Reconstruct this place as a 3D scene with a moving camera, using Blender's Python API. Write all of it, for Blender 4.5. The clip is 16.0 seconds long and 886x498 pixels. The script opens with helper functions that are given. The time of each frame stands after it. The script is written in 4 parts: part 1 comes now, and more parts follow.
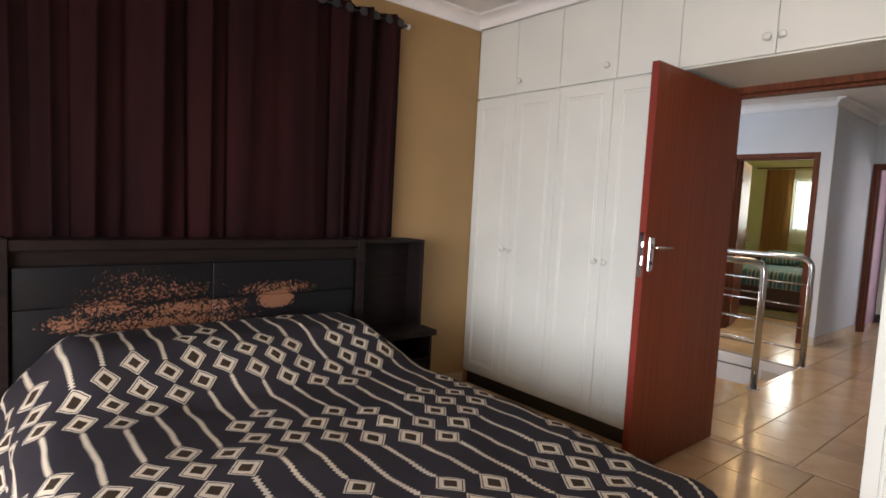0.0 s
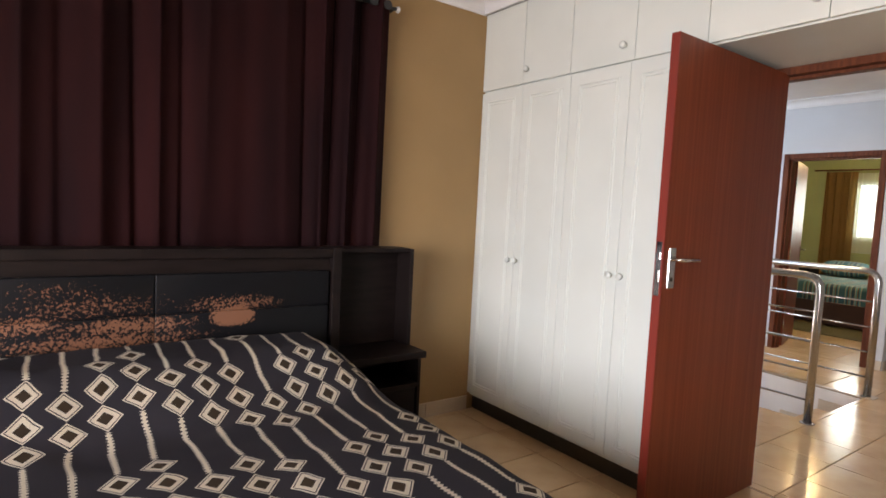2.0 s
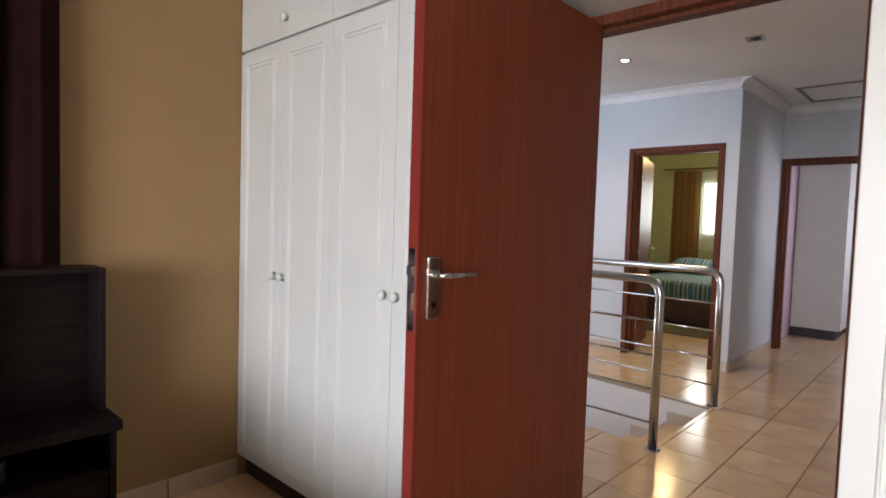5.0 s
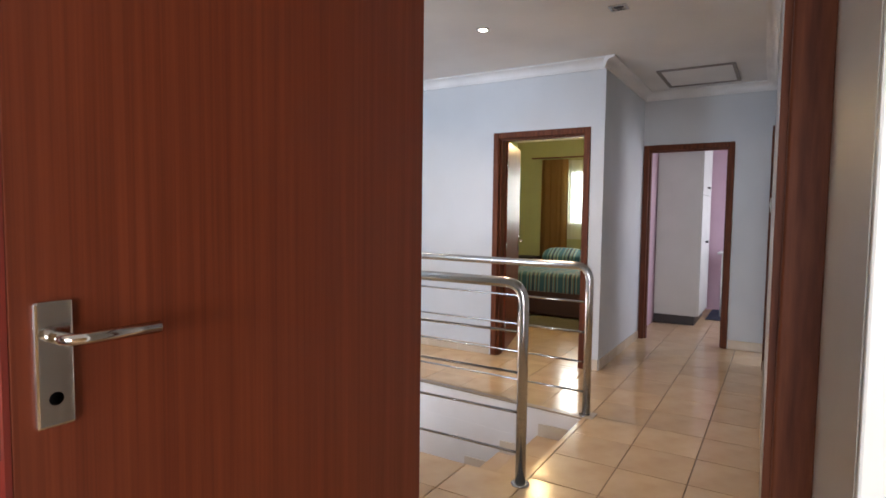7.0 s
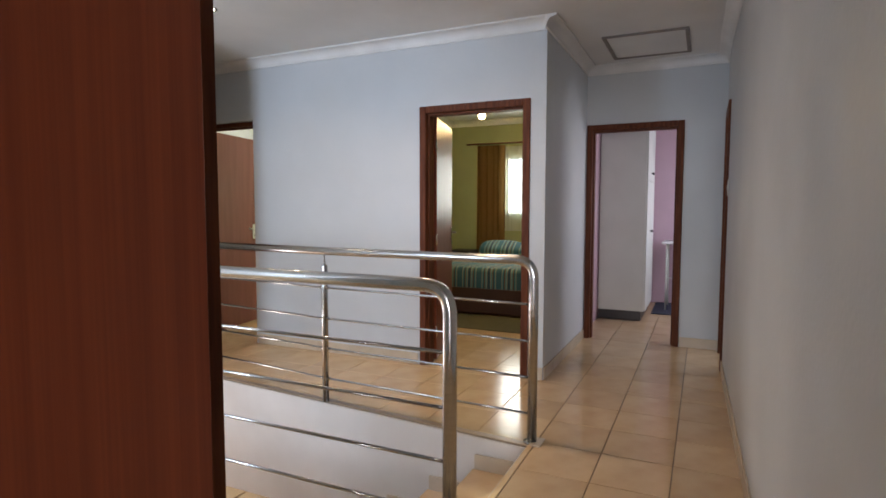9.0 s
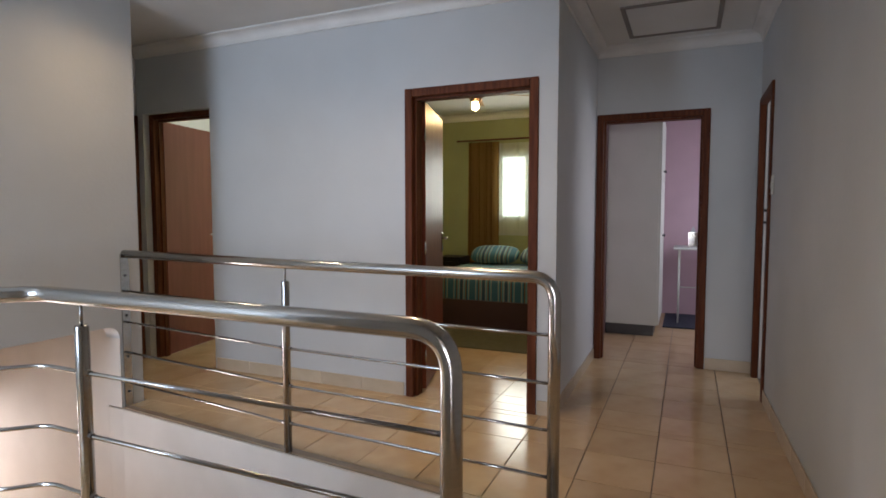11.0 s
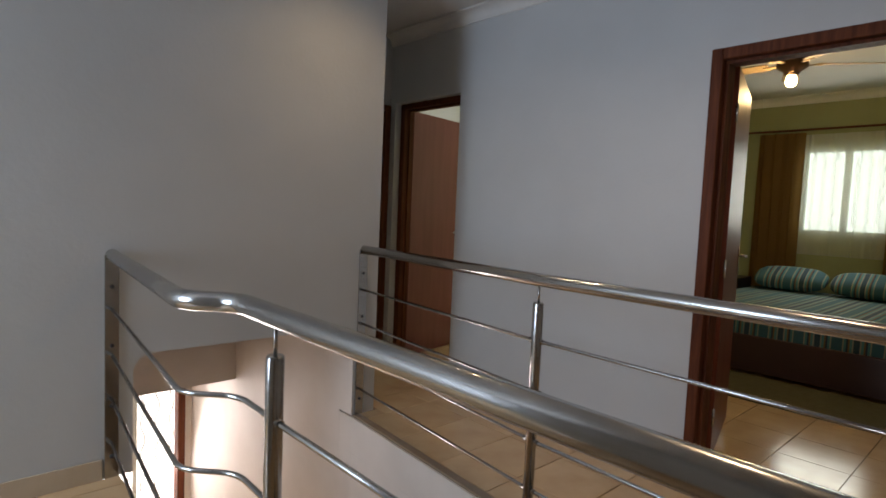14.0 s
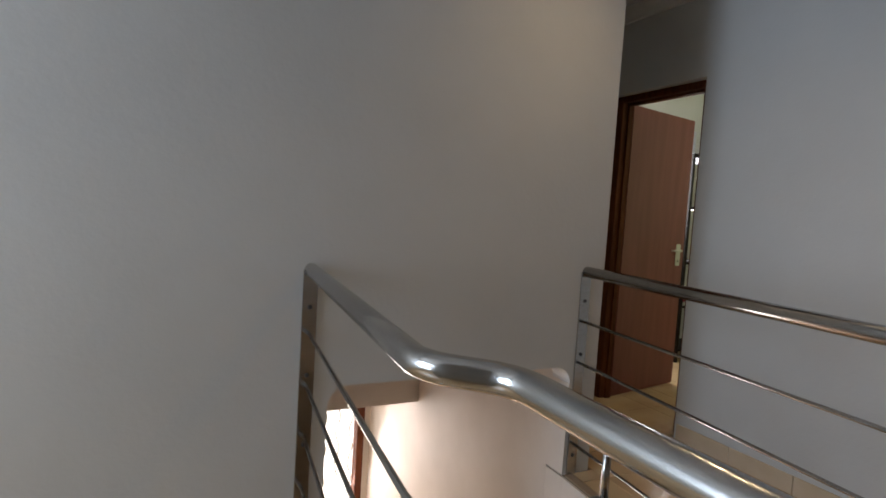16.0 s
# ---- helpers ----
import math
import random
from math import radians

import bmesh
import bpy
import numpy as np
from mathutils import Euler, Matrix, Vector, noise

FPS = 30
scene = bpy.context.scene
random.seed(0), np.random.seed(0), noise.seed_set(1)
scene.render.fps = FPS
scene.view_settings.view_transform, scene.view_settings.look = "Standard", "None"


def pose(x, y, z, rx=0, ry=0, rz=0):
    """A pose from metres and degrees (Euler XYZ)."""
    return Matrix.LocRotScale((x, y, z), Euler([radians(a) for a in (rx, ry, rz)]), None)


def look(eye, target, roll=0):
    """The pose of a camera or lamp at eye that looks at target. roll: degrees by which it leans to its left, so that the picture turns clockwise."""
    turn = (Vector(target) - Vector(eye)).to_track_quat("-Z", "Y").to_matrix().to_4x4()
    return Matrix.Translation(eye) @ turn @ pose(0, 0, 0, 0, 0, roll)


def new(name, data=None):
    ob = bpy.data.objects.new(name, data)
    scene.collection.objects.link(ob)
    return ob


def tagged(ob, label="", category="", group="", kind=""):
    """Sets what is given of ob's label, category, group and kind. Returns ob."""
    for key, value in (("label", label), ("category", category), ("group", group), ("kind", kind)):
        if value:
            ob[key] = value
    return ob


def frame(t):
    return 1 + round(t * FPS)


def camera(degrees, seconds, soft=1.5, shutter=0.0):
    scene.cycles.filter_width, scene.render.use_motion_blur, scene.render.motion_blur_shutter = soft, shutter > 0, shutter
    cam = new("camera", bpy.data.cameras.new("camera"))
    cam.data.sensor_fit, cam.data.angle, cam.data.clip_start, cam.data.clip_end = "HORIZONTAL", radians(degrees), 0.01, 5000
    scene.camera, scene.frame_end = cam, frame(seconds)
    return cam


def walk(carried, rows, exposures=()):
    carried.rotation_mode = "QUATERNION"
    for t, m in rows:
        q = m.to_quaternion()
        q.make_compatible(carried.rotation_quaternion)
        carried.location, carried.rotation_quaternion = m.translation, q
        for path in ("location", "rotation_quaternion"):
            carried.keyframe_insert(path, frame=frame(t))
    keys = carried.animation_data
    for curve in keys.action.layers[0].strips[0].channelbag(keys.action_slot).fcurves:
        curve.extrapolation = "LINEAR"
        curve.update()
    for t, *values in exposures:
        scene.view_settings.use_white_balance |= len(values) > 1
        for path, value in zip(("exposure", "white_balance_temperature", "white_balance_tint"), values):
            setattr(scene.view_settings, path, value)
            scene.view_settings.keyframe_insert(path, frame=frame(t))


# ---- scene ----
cam = camera(76.6, 16.0, soft=1.7)
PATH = [
    (0, (1.863, 0.721, 1.32), (3.154, 2.24, 1.161), 3.0),
    (0.5, (1.963, 0.748, 1.328), (3.199, 2.312, 1.167), 3.0),
    (1, (2.097, 0.805, 1.327), (3.296, 2.399, 1.173), 3.0),
    (1.5, (2.206, 0.844, 1.327), (3.378, 2.458, 1.177), 3.0),
    (2, (2.352, 0.866, 1.32), (3.519, 2.484, 1.178), 2.9),
    (2.5, (2.555, 0.893, 1.327), (3.736, 2.502, 1.195), 2.7),
    (3, (2.712, 0.924, 1.321), (3.918, 2.515, 1.195), 2.5),
    (3.5, (2.869, 0.989, 1.311), (4.118, 2.547, 1.191), 2.4),
    (4, (3.034, 1.081, 1.318), (4.342, 2.59, 1.204), 2.3),
    (4.5, (3.156, 1.116, 1.307), (4.542, 2.553, 1.197), 2.1),
    (5, (3.34, 1.121, 1.311), (4.8, 2.484, 1.206), 1.8),
    (5.2, (3.482, 1.1, 1.329), (4.933, 2.472, 1.216), 1.8),
    (7.5, (4.204, 1.422, 1.328), (5.969, 2.354, 1.206), 0.4),
    (8, (4.427, 1.468, 1.304), (6.215, 2.356, 1.182), 0.3),
    (8.5, (4.568, 1.515, 1.294), (6.369, 2.373, 1.154), 0.3),
    (9, (4.766, 1.594, 1.27), (6.576, 2.434, 1.13), 0.1),
    (11.5, (5.542, 2.006, 1.261), (7.373, 2.801, 1.132), -0.0),
    (12, (5.652, 2.092, 1.232), (7.413, 3.034, 1.113), 0.6),
    (12.5, (5.74, 2.173, 1.238), (7.437, 3.223, 1.111), 1.0),
    (13, (5.864, 2.256, 1.252), (7.482, 3.426, 1.123), 1.6),
    (13.5, (5.943, 2.367, 1.25), (7.438, 3.688, 1.115), 2.1),
    (14, (5.985, 2.499, 1.256), (7.344, 3.96, 1.117), 2.5),
    (14.5, (6.008, 2.705, 1.259), (7.263, 4.256, 1.124), 2.9),
    (15, (6.026, 2.847, 1.254), (7.194, 4.464, 1.113), 3.2),
    (15.5, (6.075, 3.014, 1.255), (7.12, 4.714, 1.118), 3.4),
    (16, (6.083, 3.177, 1.251), (6.981, 4.959, 1.113), 3.6),
]
walk(cam, [(t, look(eye, target, roll)) for t, eye, target, roll in PATH],
     [(0, 0.45, 6850, 21), (2, 0.74, 6800, 21), (4, 0.68, 6700, 21), (5, 0.53, 6500, 22), (8, 0.78, 6600, 20), (9.2, 0.35, 6600, 19), (11.5, -0.05, 6650, 19), (14, -0.6, 6750, 19), (16, -0.65, 6950, 18)])

# ---- world and large lights ----
world = bpy.data.worlds.new("sky")
scene.world = world
world.use_nodes = True
wn = world.node_tree
sky = wn.nodes.new("ShaderNodeTexSky")
sky.sky_type, sky.sun_disc = "NISHITA", False
sky.sun_elevation, sky.sun_rotation = radians(42), radians(150)
wn.links.new(sky.outputs[0], wn.nodes["Background"].inputs[0])
wn.nodes["Background"].inputs[1].default_value = 0.15

sun = new("sun", bpy.data.lights.new("sun", "SUN"))
sun.data.energy, sun.data.angle, sun.data.color = 3.0, radians(0.5), (1, 0.95, 0.88)
sun.matrix_world = look((12, -20, 21), (0, 0, 0))


def window_or_fill_light(at, to, w, h, watts, color, spread=180):
    """The sky's light in a window's opening; unseen windows are added as fill."""
    lamp = bpy.data.lights.new("window_or_fill_light", "AREA")
    lamp.shape, lamp.size, lamp.size_y, lamp.energy, lamp.color = "RECTANGLE", w, h, watts, color
    lamp.spread = radians(spread)
    ob = new("window_or_fill_light", lamp)
    ob.matrix_world = look(at, to)
    return ob


def bulb_light(at, watts, color, radius=0.03):
    lamp = bpy.data.lights.new("bulb_light", "POINT")
    lamp.energy, lamp.color, lamp.shadow_soft_size = watts, color, radius
    ob = new("bulb_light", lamp)
    ob.location = at
    return ob


window_or_fill_light((-0.60, 0.6, 1.25), (1.9, 1.35, -0.35), 2.9, 1.7, 160, (0.88, 0.94, 1.0), 125)      # bedroom, west window
window_or_fill_light((3.46, 4.58, 1.55), (9, 2.9, 0.7), 1.2, 1.5, 106, (0.62, 0.81, 1.0))      # landing fill, in an added west window out of view
window_or_fill_light((7.37, 7.955, -1.08), (7.25, 6.0, -1.98), 0.70, 1.55, 40, (1.0, 0.96, 0.94))    # stair window
window_or_fill_light((12.80, 3.96, 1.62), (10, 3.9, 1.2), 0.75, 0.8, 13, (0.92, 1.0, 0.90))  # green bedroom window
window_or_fill_light((11.8, 0.75, 1.5), (11.8, 2, 1.2), 0.9, 1.1, 17, (0.80, 0.88, 1.0))     # pink room fill, its window added out of view
window_or_fill_light((10.0, -0.35, 1.6), (10, 1, 1.4), 0.6, 0.8, 10, (0.85, 0.93, 1.0))       # bathroom fill, no window seen there
window_or_fill_light((10.3, 7.05, 1.7), (10.0, 5, 1.5), 1.0, 1.0, 105, (0.9, 0.96, 1.0))      # north room fill, in an added window behind the door
bulb_light((10.77, 3.9, 2.235), 23, (1.0, 0.72, 0.32), 0.035)                          # fan lamp
for y, watts in ((3.22, 36), (4.70, 23)):  # the lit downlights over the stair
    lamp = bpy.data.lights.new("spot_light", "SPOT")
    lamp.energy, lamp.color, lamp.spot_size, lamp.spot_blend = watts, (1.0, 0.75, 0.44), radians(150), 1.0
    lamp.shadow_soft_size = 0.03
    new("spot_light", lamp).matrix_world = look((7.67, y, 2.62), (7.67, y + 0.01, 0))


# ---- materials ----
def material(name, color, rough=0.6, metal=0.0, color2=None, scale=6.0, stretch=(1, 1, 1), bump=0.05, bump_scale=60.0,
             detail=5.0, spec=0.5, vary=0.0, coat=0.0, fine=0.0):
    """A principled surface: two colours mixed by a noise, a finer grain in the relief, vary: a shift of brightness from piece to piece."""
    m = bpy.data.materials.new(name)
    m.use_nodes = True
    nt = m.node_tree
    n, l = nt.nodes, nt.links
    b = n["Principled BSDF"]
    b.inputs["Roughness"].default_value, b.inputs["Metallic"].default_value = rough, metal
    b.inputs["Specular IOR Level"].default_value, b.inputs["Coat Weight"].default_value = spec, coat
    b.inputs["Coat Roughness"].default_value = 0.15
    tc, mp = n.new("ShaderNodeTexCoord"), n.new("ShaderNodeMapping")
    mp.inputs["Scale"].default_value = stretch
    l.new(tc.outputs["Object"], mp.inputs[0])
    no = n.new("ShaderNodeTexNoise")
    no.inputs["Scale"].default_value, no.inputs["Detail"].default_value = scale, detail
    l.new(mp.outputs[0], no.inputs["Vector"])
    mix = n.new("ShaderNodeMix")
    mix.data_type = "RGBA"
    mix.inputs[6].default_value = (*color, 1)
    mix.inputs[7].default_value = (*(color2 or [c * 0.88 for c in color]), 1)
    ramp = n.new("ShaderNodeMapRange")
    ramp.inputs[1].default_value, ramp.inputs[2].default_value = 0.35, 0.65
    l.new(no.outputs[0], ramp.inputs[0])
    l.new(ramp.outputs[0], mix.inputs[0])
    out = mix.outputs[2]
    fi = n.new("ShaderNodeTexNoise")
    fi.inputs["Scale"].default_value, fi.inputs["Detail"].default_value = bump_scale, 3
    l.new(mp.outputs[0], fi.inputs["Vector"])
    if vary or fine:
        hsv = n.new("ShaderNodeHueSaturation")
        l.new(out, hsv.inputs["Color"])
        add = n.new("ShaderNodeMath")
        add.operation = "MULTIPLY_ADD"
        add.inputs[1].default_value, add.inputs[2].default_value = (vary, 1 - vary / 2) if vary else (fine, 1 - fine / 2)
        if vary:
            info = n.new("ShaderNodeObjectInfo")
            l.new(info.outputs["Random"], add.inputs[0])
        else:
            l.new(fi.outputs[0], add.inputs[0])
        l.new(add.outputs[0], hsv.inputs["Value"])
        out = hsv.outputs[0]
    l.new(out, b.inputs["Base Color"])
    if bump:
        bp = n.new("ShaderNodeBump")
        bp.inputs["Strength"].default_value, bp.inputs["Distance"].default_value = bump, 0.004
        l.new(fi.outputs[0], bp.inputs["Height"])
        l.new(bp.outputs[0], b.inputs["Normal"])
    rr = n.new("ShaderNodeMapRange")
    rr.inputs[3].default_value, rr.inputs[4].default_value = rough * 0.85, min(1, rough * 1.2)
    l.new(no.outputs[0], rr.inputs[0])
    l.new(rr.outputs[0], b.inputs["Roughness"])
    return m


def glow(name, color, strength):
    m = bpy.data.materials.new(name)
    m.use_nodes = True
    b = m.node_tree.nodes["Principled BSDF"]
    b.inputs["Base Color"].default_value = (*color, 1)
    b.inputs["Emission Color"].default_value, b.inputs["Emission Strength"].default_value = (*color, 1), strength
    return m


def see_through(name, color, share, rough=0.8):
    """Thin cloth: share of the light passes straight on, the rest is scattered, half of it to the far side."""
    m = bpy.data.materials.new(name)
    m.use_nodes = True
    n, l = m.node_tree.nodes, m.node_tree.links
    n.remove(n["Principled BSDF"])
    d, t, p = n.new("ShaderNodeBsdfDiffuse"), n.new("ShaderNodeBsdfTranslucent"), n.new("ShaderNodeBsdfTransparent")
    a, c = n.new("ShaderNodeMixShader"), n.new("ShaderNodeMixShader")
    d.inputs[0].default_value = t.inputs[0].default_value = (*color, 1)
    a.inputs[0].default_value, c.inputs[0].default_value = 0.55, share
    l.new(d.outputs[0], a.inputs[1]), l.new(t.outputs[0], a.inputs[2])
    l.new(a.outputs[0], c.inputs[1]), l.new(p.outputs[0], c.inputs[2])
    l.new(c.outputs[0], n["Material Output"].inputs[0])
    return m


WALL = material("grey_wall_paint", (0.575, 0.595, 0.605), 0.55, color2=(0.535, 0.555, 0.565), scale=1.6, bump=0.25, bump_scale=45)
TAN = material("tan_wall_paint", (0.335, 0.21, 0.088), 0.5, color2=(0.30, 0.185, 0.076), scale=1.5, bump=0.2, bump_scale=45)
GREEN = material("green_wall_paint", (0.33, 0.35, 0.16), 0.6, scale=1.5, bump=0.15)
PINK = material("pink_wall_paint", (0.60, 0.42, 0.48), 0.6, scale=1.5, bump=0.15)
PALE = material("pale_wall_paint", (0.66, 0.68, 0.66), 0.6, scale=1.5, bump=0.15)
CREAM = material("cream_stair_paint", (0.67, 0.62, 0.565), 0.6, color2=(0.60, 0.55, 0.495), scale=2, bump=0.2, bump_scale=40)
CEIL = material("ceiling_paint", (0.74, 0.73, 0.71), 0.8, scale=1.2, bump=0.12, bump_scale=30)
CORN = material("cornice_paint", (0.78, 0.77, 0.75), 0.6, scale=3, bump=0.03)
TILE = material("beige_floor_tile", (0.66, 0.47, 0.275), 0.17, color2=(0.58, 0.395, 0.22), scale=5, bump=0.05, bump_scale=14, vary=0.14, spec=0.6)
GROUT = material("grout", (0.20, 0.15, 0.10), 0.9, scale=20, bump=0.2)
SKIRT = material("skirting_tile", (0.60, 0.50, 0.38), 0.2, color2=(0.54, 0.44, 0.32), scale=6, bump=0.03, vary=0.1)
MAHOG = material("mahogany_veneer", (0.19, 0.043, 0.016), 0.42, color2=(0.145, 0.031, 0.012), scale=2.5, stretch=(24, 24, 0.25), bump=0.05, bump_scale=11, fine=0.55, spec=0.3)
REDDOOR = material("red_brown_door_paint", (0.20, 0.052, 0.046), 0.5, color2=(0.17, 0.044, 0.039), scale=3, stretch=(6, 6, 0.5), bump=0.05)
JAMB = material("stained_frame_wood", (0.145, 0.045, 0.019), 0.5, spec=0.12, color2=(0.082, 0.024, 0.012), scale=6, stretch=(7, 7, 0.5), bump=0.1, bump_scale=25, fine=0.45)
LIPPING = material("red_door_lipping", (0.19, 0.022, 0.012), 0.45, scale=8, stretch=(4, 4, 0.5), bump=0.05)
WHITE = material("white_lacquer", (0.63, 0.655, 0.60), 0.36, color2=(0.60, 0.625, 0.57), scale=3, bump=0.02)
KICK = material("black_kickboard", (0.022, 0.018, 0.016), 0.4, scale=8)
STEEL = material("brushed_stainless_steel", (0.48, 0.475, 0.465), 0.19, 1.0, color2=(0.43, 0.425, 0.415), scale=9, stretch=(1, 1, 12), bump=0.02, bump_scale=120)
CHROME = material("chrome", (0.72, 0.72, 0.70), 0.12, 1.0, scale=10, bump=0.0)
DARKWOOD = material("dark_stained_wood", (0.008, 0.0055, 0.005), 0.42, color2=(0.014, 0.009, 0.008), scale=6, stretch=(1, 6, 6), bump=0.06, spec=0.16)
CURTAIN = material("aubergine_curtain", (0.010, 0.0034, 0.0040), 0.9, color2=(0.022, 0.0060, 0.0062), scale=4, stretch=(1, 1, 0.15), bump=0.2, bump_scale=300, spec=0.08)
GOLD = see_through("gold_curtain", (0.29, 0.165, 0.06), 0.0)
NET = see_through("net_curtain", (0.85, 0.85, 0.75), 0.45)
BLACK = material("black_plastic", (0.02, 0.02, 0.02), 0.4, scale=8)
RUG = material("grey_rug", (0.10, 0.09, 0.05), 0.95, scale=20, bump=0.6, bump_scale=160)
NAVY = material("navy_rug", (0.028, 0.032, 0.055), 0.95, scale=20, bump=0.6, bump_scale=160)
FANWOOD = material("fan_blade_wood", (0.42, 0.30, 0.17), 0.4, scale=5, stretch=(1, 5, 1))
BRASS = material("dark_bronze", (0.09, 0.05, 0.03), 0.35, 0.8, scale=10)
LAMP = glow("lit_lamp_glass", (1.0, 0.76, 0.36), 22)
SPOTLAMP = glow("lit_spot_bulb", (1.0, 0.90, 0.74), 30)
WHITETILE = material("white_wall_tile", (0.74, 0.75, 0.74), 0.15, scale=5, bump=0.02)
SILVER = material("silver_paint", (0.62, 0.63, 0.64), 0.35, 0.3, scale=9)


def leather():
    """Black leatherette, flaked off to its tan backing round two worn places."""
    m = material("peeling_black_leatherette", (0.007, 0.007, 0.008), 0.42, spec=0.14, scale=6, bump=0.25, bump_scale=220)
    n, l = m.node_tree.nodes, m.node_tree.links
    b = n["Principled BSDF"]
    base = b.inputs["Base Color"].links[0].from_socket
    tc = n.new("ShaderNodeTexCoord")
    sep = n.new("ShaderNodeSeparateXYZ")
    l.new(tc.outputs["Object"], sep.inputs[0])

    def math1(op, a, v):
        x = n.new("ShaderNodeMath")
        x.operation = op
        for i, s in enumerate((a, v)):
            if isinstance(s, (int, float)):
                x.inputs[i].default_value = s
            else:
                l.new(s, x.inputs[i])
        return x.outputs[0]

    total = None
    for cx, cz, sx, sz, peak in ((-0.34, 0.935, 0.17, 0.040, 0.17), (-0.25, 0.87, 0.30, 0.060, 0.20), (-0.45, 0.81, 0.14, 0.040, 0.26),
                                 (-0.10, 0.785, 0.26, 0.040, 0.28), (-0.58, 0.755, 0.10, 0.040, 0.27), (0.31, 0.855, 0.22, 0.042, 0.25),
                                 (0.30, 0.80, 0.085, 0.040, 0.60), (-0.2, 0.73, 0.4, 0.04, 0.27)):
        dx = math1("POWER", math1("DIVIDE", math1("SUBTRACT", sep.outputs[0], cx), sx), 2)
        dz = math1("POWER", math1("DIVIDE", math1("SUBTRACT", sep.outputs[2], cz), sz), 2)
        g = math1("MULTIPLY", math1("MAXIMUM", math1("SUBTRACT", 1.0, math1("MULTIPLY", math1("ADD", dx, dz), 0.5)), 0.0), peak)
        total = g if total is None else math1("MAXIMUM", total, g)
    no = n.new("ShaderNodeTexNoise")
    no.inputs["Scale"].default_value, no.inputs["Detail"].default_value, no.inputs["Roughness"].default_value = 92, 5, 0.7
    l.new(tc.outputs["Object"], no.inputs["Vector"])
    worn = math1("GREATER_THAN", math1("ADD", no.outputs[0], total), 0.735)
    mix = n.new("ShaderNodeMix")
    mix.data_type = "RGBA"
    mix.inputs[7].default_value = (0.18, 0.082, 0.046, 1)
    l.new(worn, mix.inputs[0])
    l.new(base, mix.inputs[6])
    l.new(mix.outputs[2], b.inputs["Base Color"])
    return m


def bedspread_print():
    """Charcoal cotton with stacked cream diamonds joined by dotted cream lines, laid out in columns along the bed."""
    m = bpy.data.materials.new("diamond_print_cotton")
    m.use_nodes = True
    n, l = m.node_tree.nodes, m.node_tree.links
    b = n["Principled BSDF"]
    b.inputs["Roughness"].default_value, b.inputs["Specular IOR Level"].default_value = 0.85, 0.2
    uv = n.new("ShaderNodeUVMap")
    wob = n.new("ShaderNodeTexNoise")
    wob.inputs["Scale"].default_value = 5
    l.new(uv.outputs[0], wob.inputs["Vector"])
    sep = n.new("ShaderNodeSeparateXYZ")
    l.new(uv.outputs[0], sep.inputs[0])

    def f(op, a, v=0.0, w=0.0):
        x = n.new("ShaderNodeMath")
        x.operation = op
        for i, s in enumerate((a, v, w)):
            if isinstance(s, (int, float)):
                x.inputs[i].default_value = s
            else:
                l.new(s, x.inputs[i])
        return x.outputs[0]

    u = f("MULTIPLY_ADD", f("SUBTRACT", wob.outputs[0], 0.5), 0.03, sep.outputs[0])
    v = f("MULTIPLY_ADD", f("SUBTRACT", wob.outputs[0], 0.5), 0.05, sep.outputs[1])
    U, V, P = 0.100, 0.122, 5.0
    a = f("DIVIDE", u, U)
    col = f("FLOOR", a)
    fu = f("ABSOLUTE", f("SUBTRACT", f("SUBTRACT", a, col), 0.5))
    # each column is shifted by half a diamond against the next, the shift swinging to and fro
    shift = f("MULTIPLY", f("PINGPONG", col, 4.0), 0.5)
    w = f("ADD", f("DIVIDE", v, V), shift)
    cell = f("FLOOR", w)
    fv = f("ABSOLUTE", f("SUBTRACT", f("SUBTRACT", w, cell), 0.5))
    place = f("FLOORED_MODULO", cell, P)
    reach = f("SUBTRACT", 2.5, f("GREATER_THAN", f("FLOORED_MODULO", col, 3.0), 1.5))
    in_d = f("LESS_THAN", place, reach)
    d = f("MULTIPLY", f("ADD", fu, fv), 2.0)
    ring = f("MULTIPLY", f("GREATER_THAN", d, 0.45), f("LESS_THAN", d, 0.77))
    thin = f("MULTIPLY", f("GREATER_THAN", d, 0.85), f("LESS_THAN", d, 0.96))
    heart = f("MULTIPLY", f("LESS_THAN", d, 0.45), in_d)
    dia = f("MULTIPLY", f("MAXIMUM", ring, thin), in_d)
    dots = f("MULTIPLY", f("SINE", f("MULTIPLY", w, 50.0)), 0.034)
    line = f("MULTIPLY", f("LESS_THAN", fu, f("ADD", 0.072, dots)), f("SUBTRACT", 1.0, in_d))
    cream = f("MAXIMUM", dia, line)
    wear = n.new("ShaderNodeTexNoise")
    wear.inputs["Scale"].default_value = 260
    l.new(uv.outputs[0], wear.inputs["Vector"])
    cream = f("MULTIPLY", cream, f("MULTIPLY_ADD", wear.outputs[0], 0.5, 0.68))
    m1, m2 = n.new("ShaderNodeMix"), n.new("ShaderNodeMix")
    m1.data_type = m2.data_type = "RGBA"
    m1.inputs[6].default_value, m1.inputs[7].default_value = (0.046, 0.042, 0.050, 1), (0.066, 0.045, 0.028, 1)
    m2.inputs[7].default_value = (0.86, 0.78, 0.63, 1)
    l.new(heart, m1.inputs[0]), l.new(m1.outputs[2], m2.inputs[6]), l.new(cream, m2.inputs[0])
    l.new(m2.outputs[2], b.inputs["Base Color"])
    bp = n.new("ShaderNodeBump")
    bp.inputs["Strength"].default_value, bp.inputs["Distance"].default_value = 0.25, 0.003
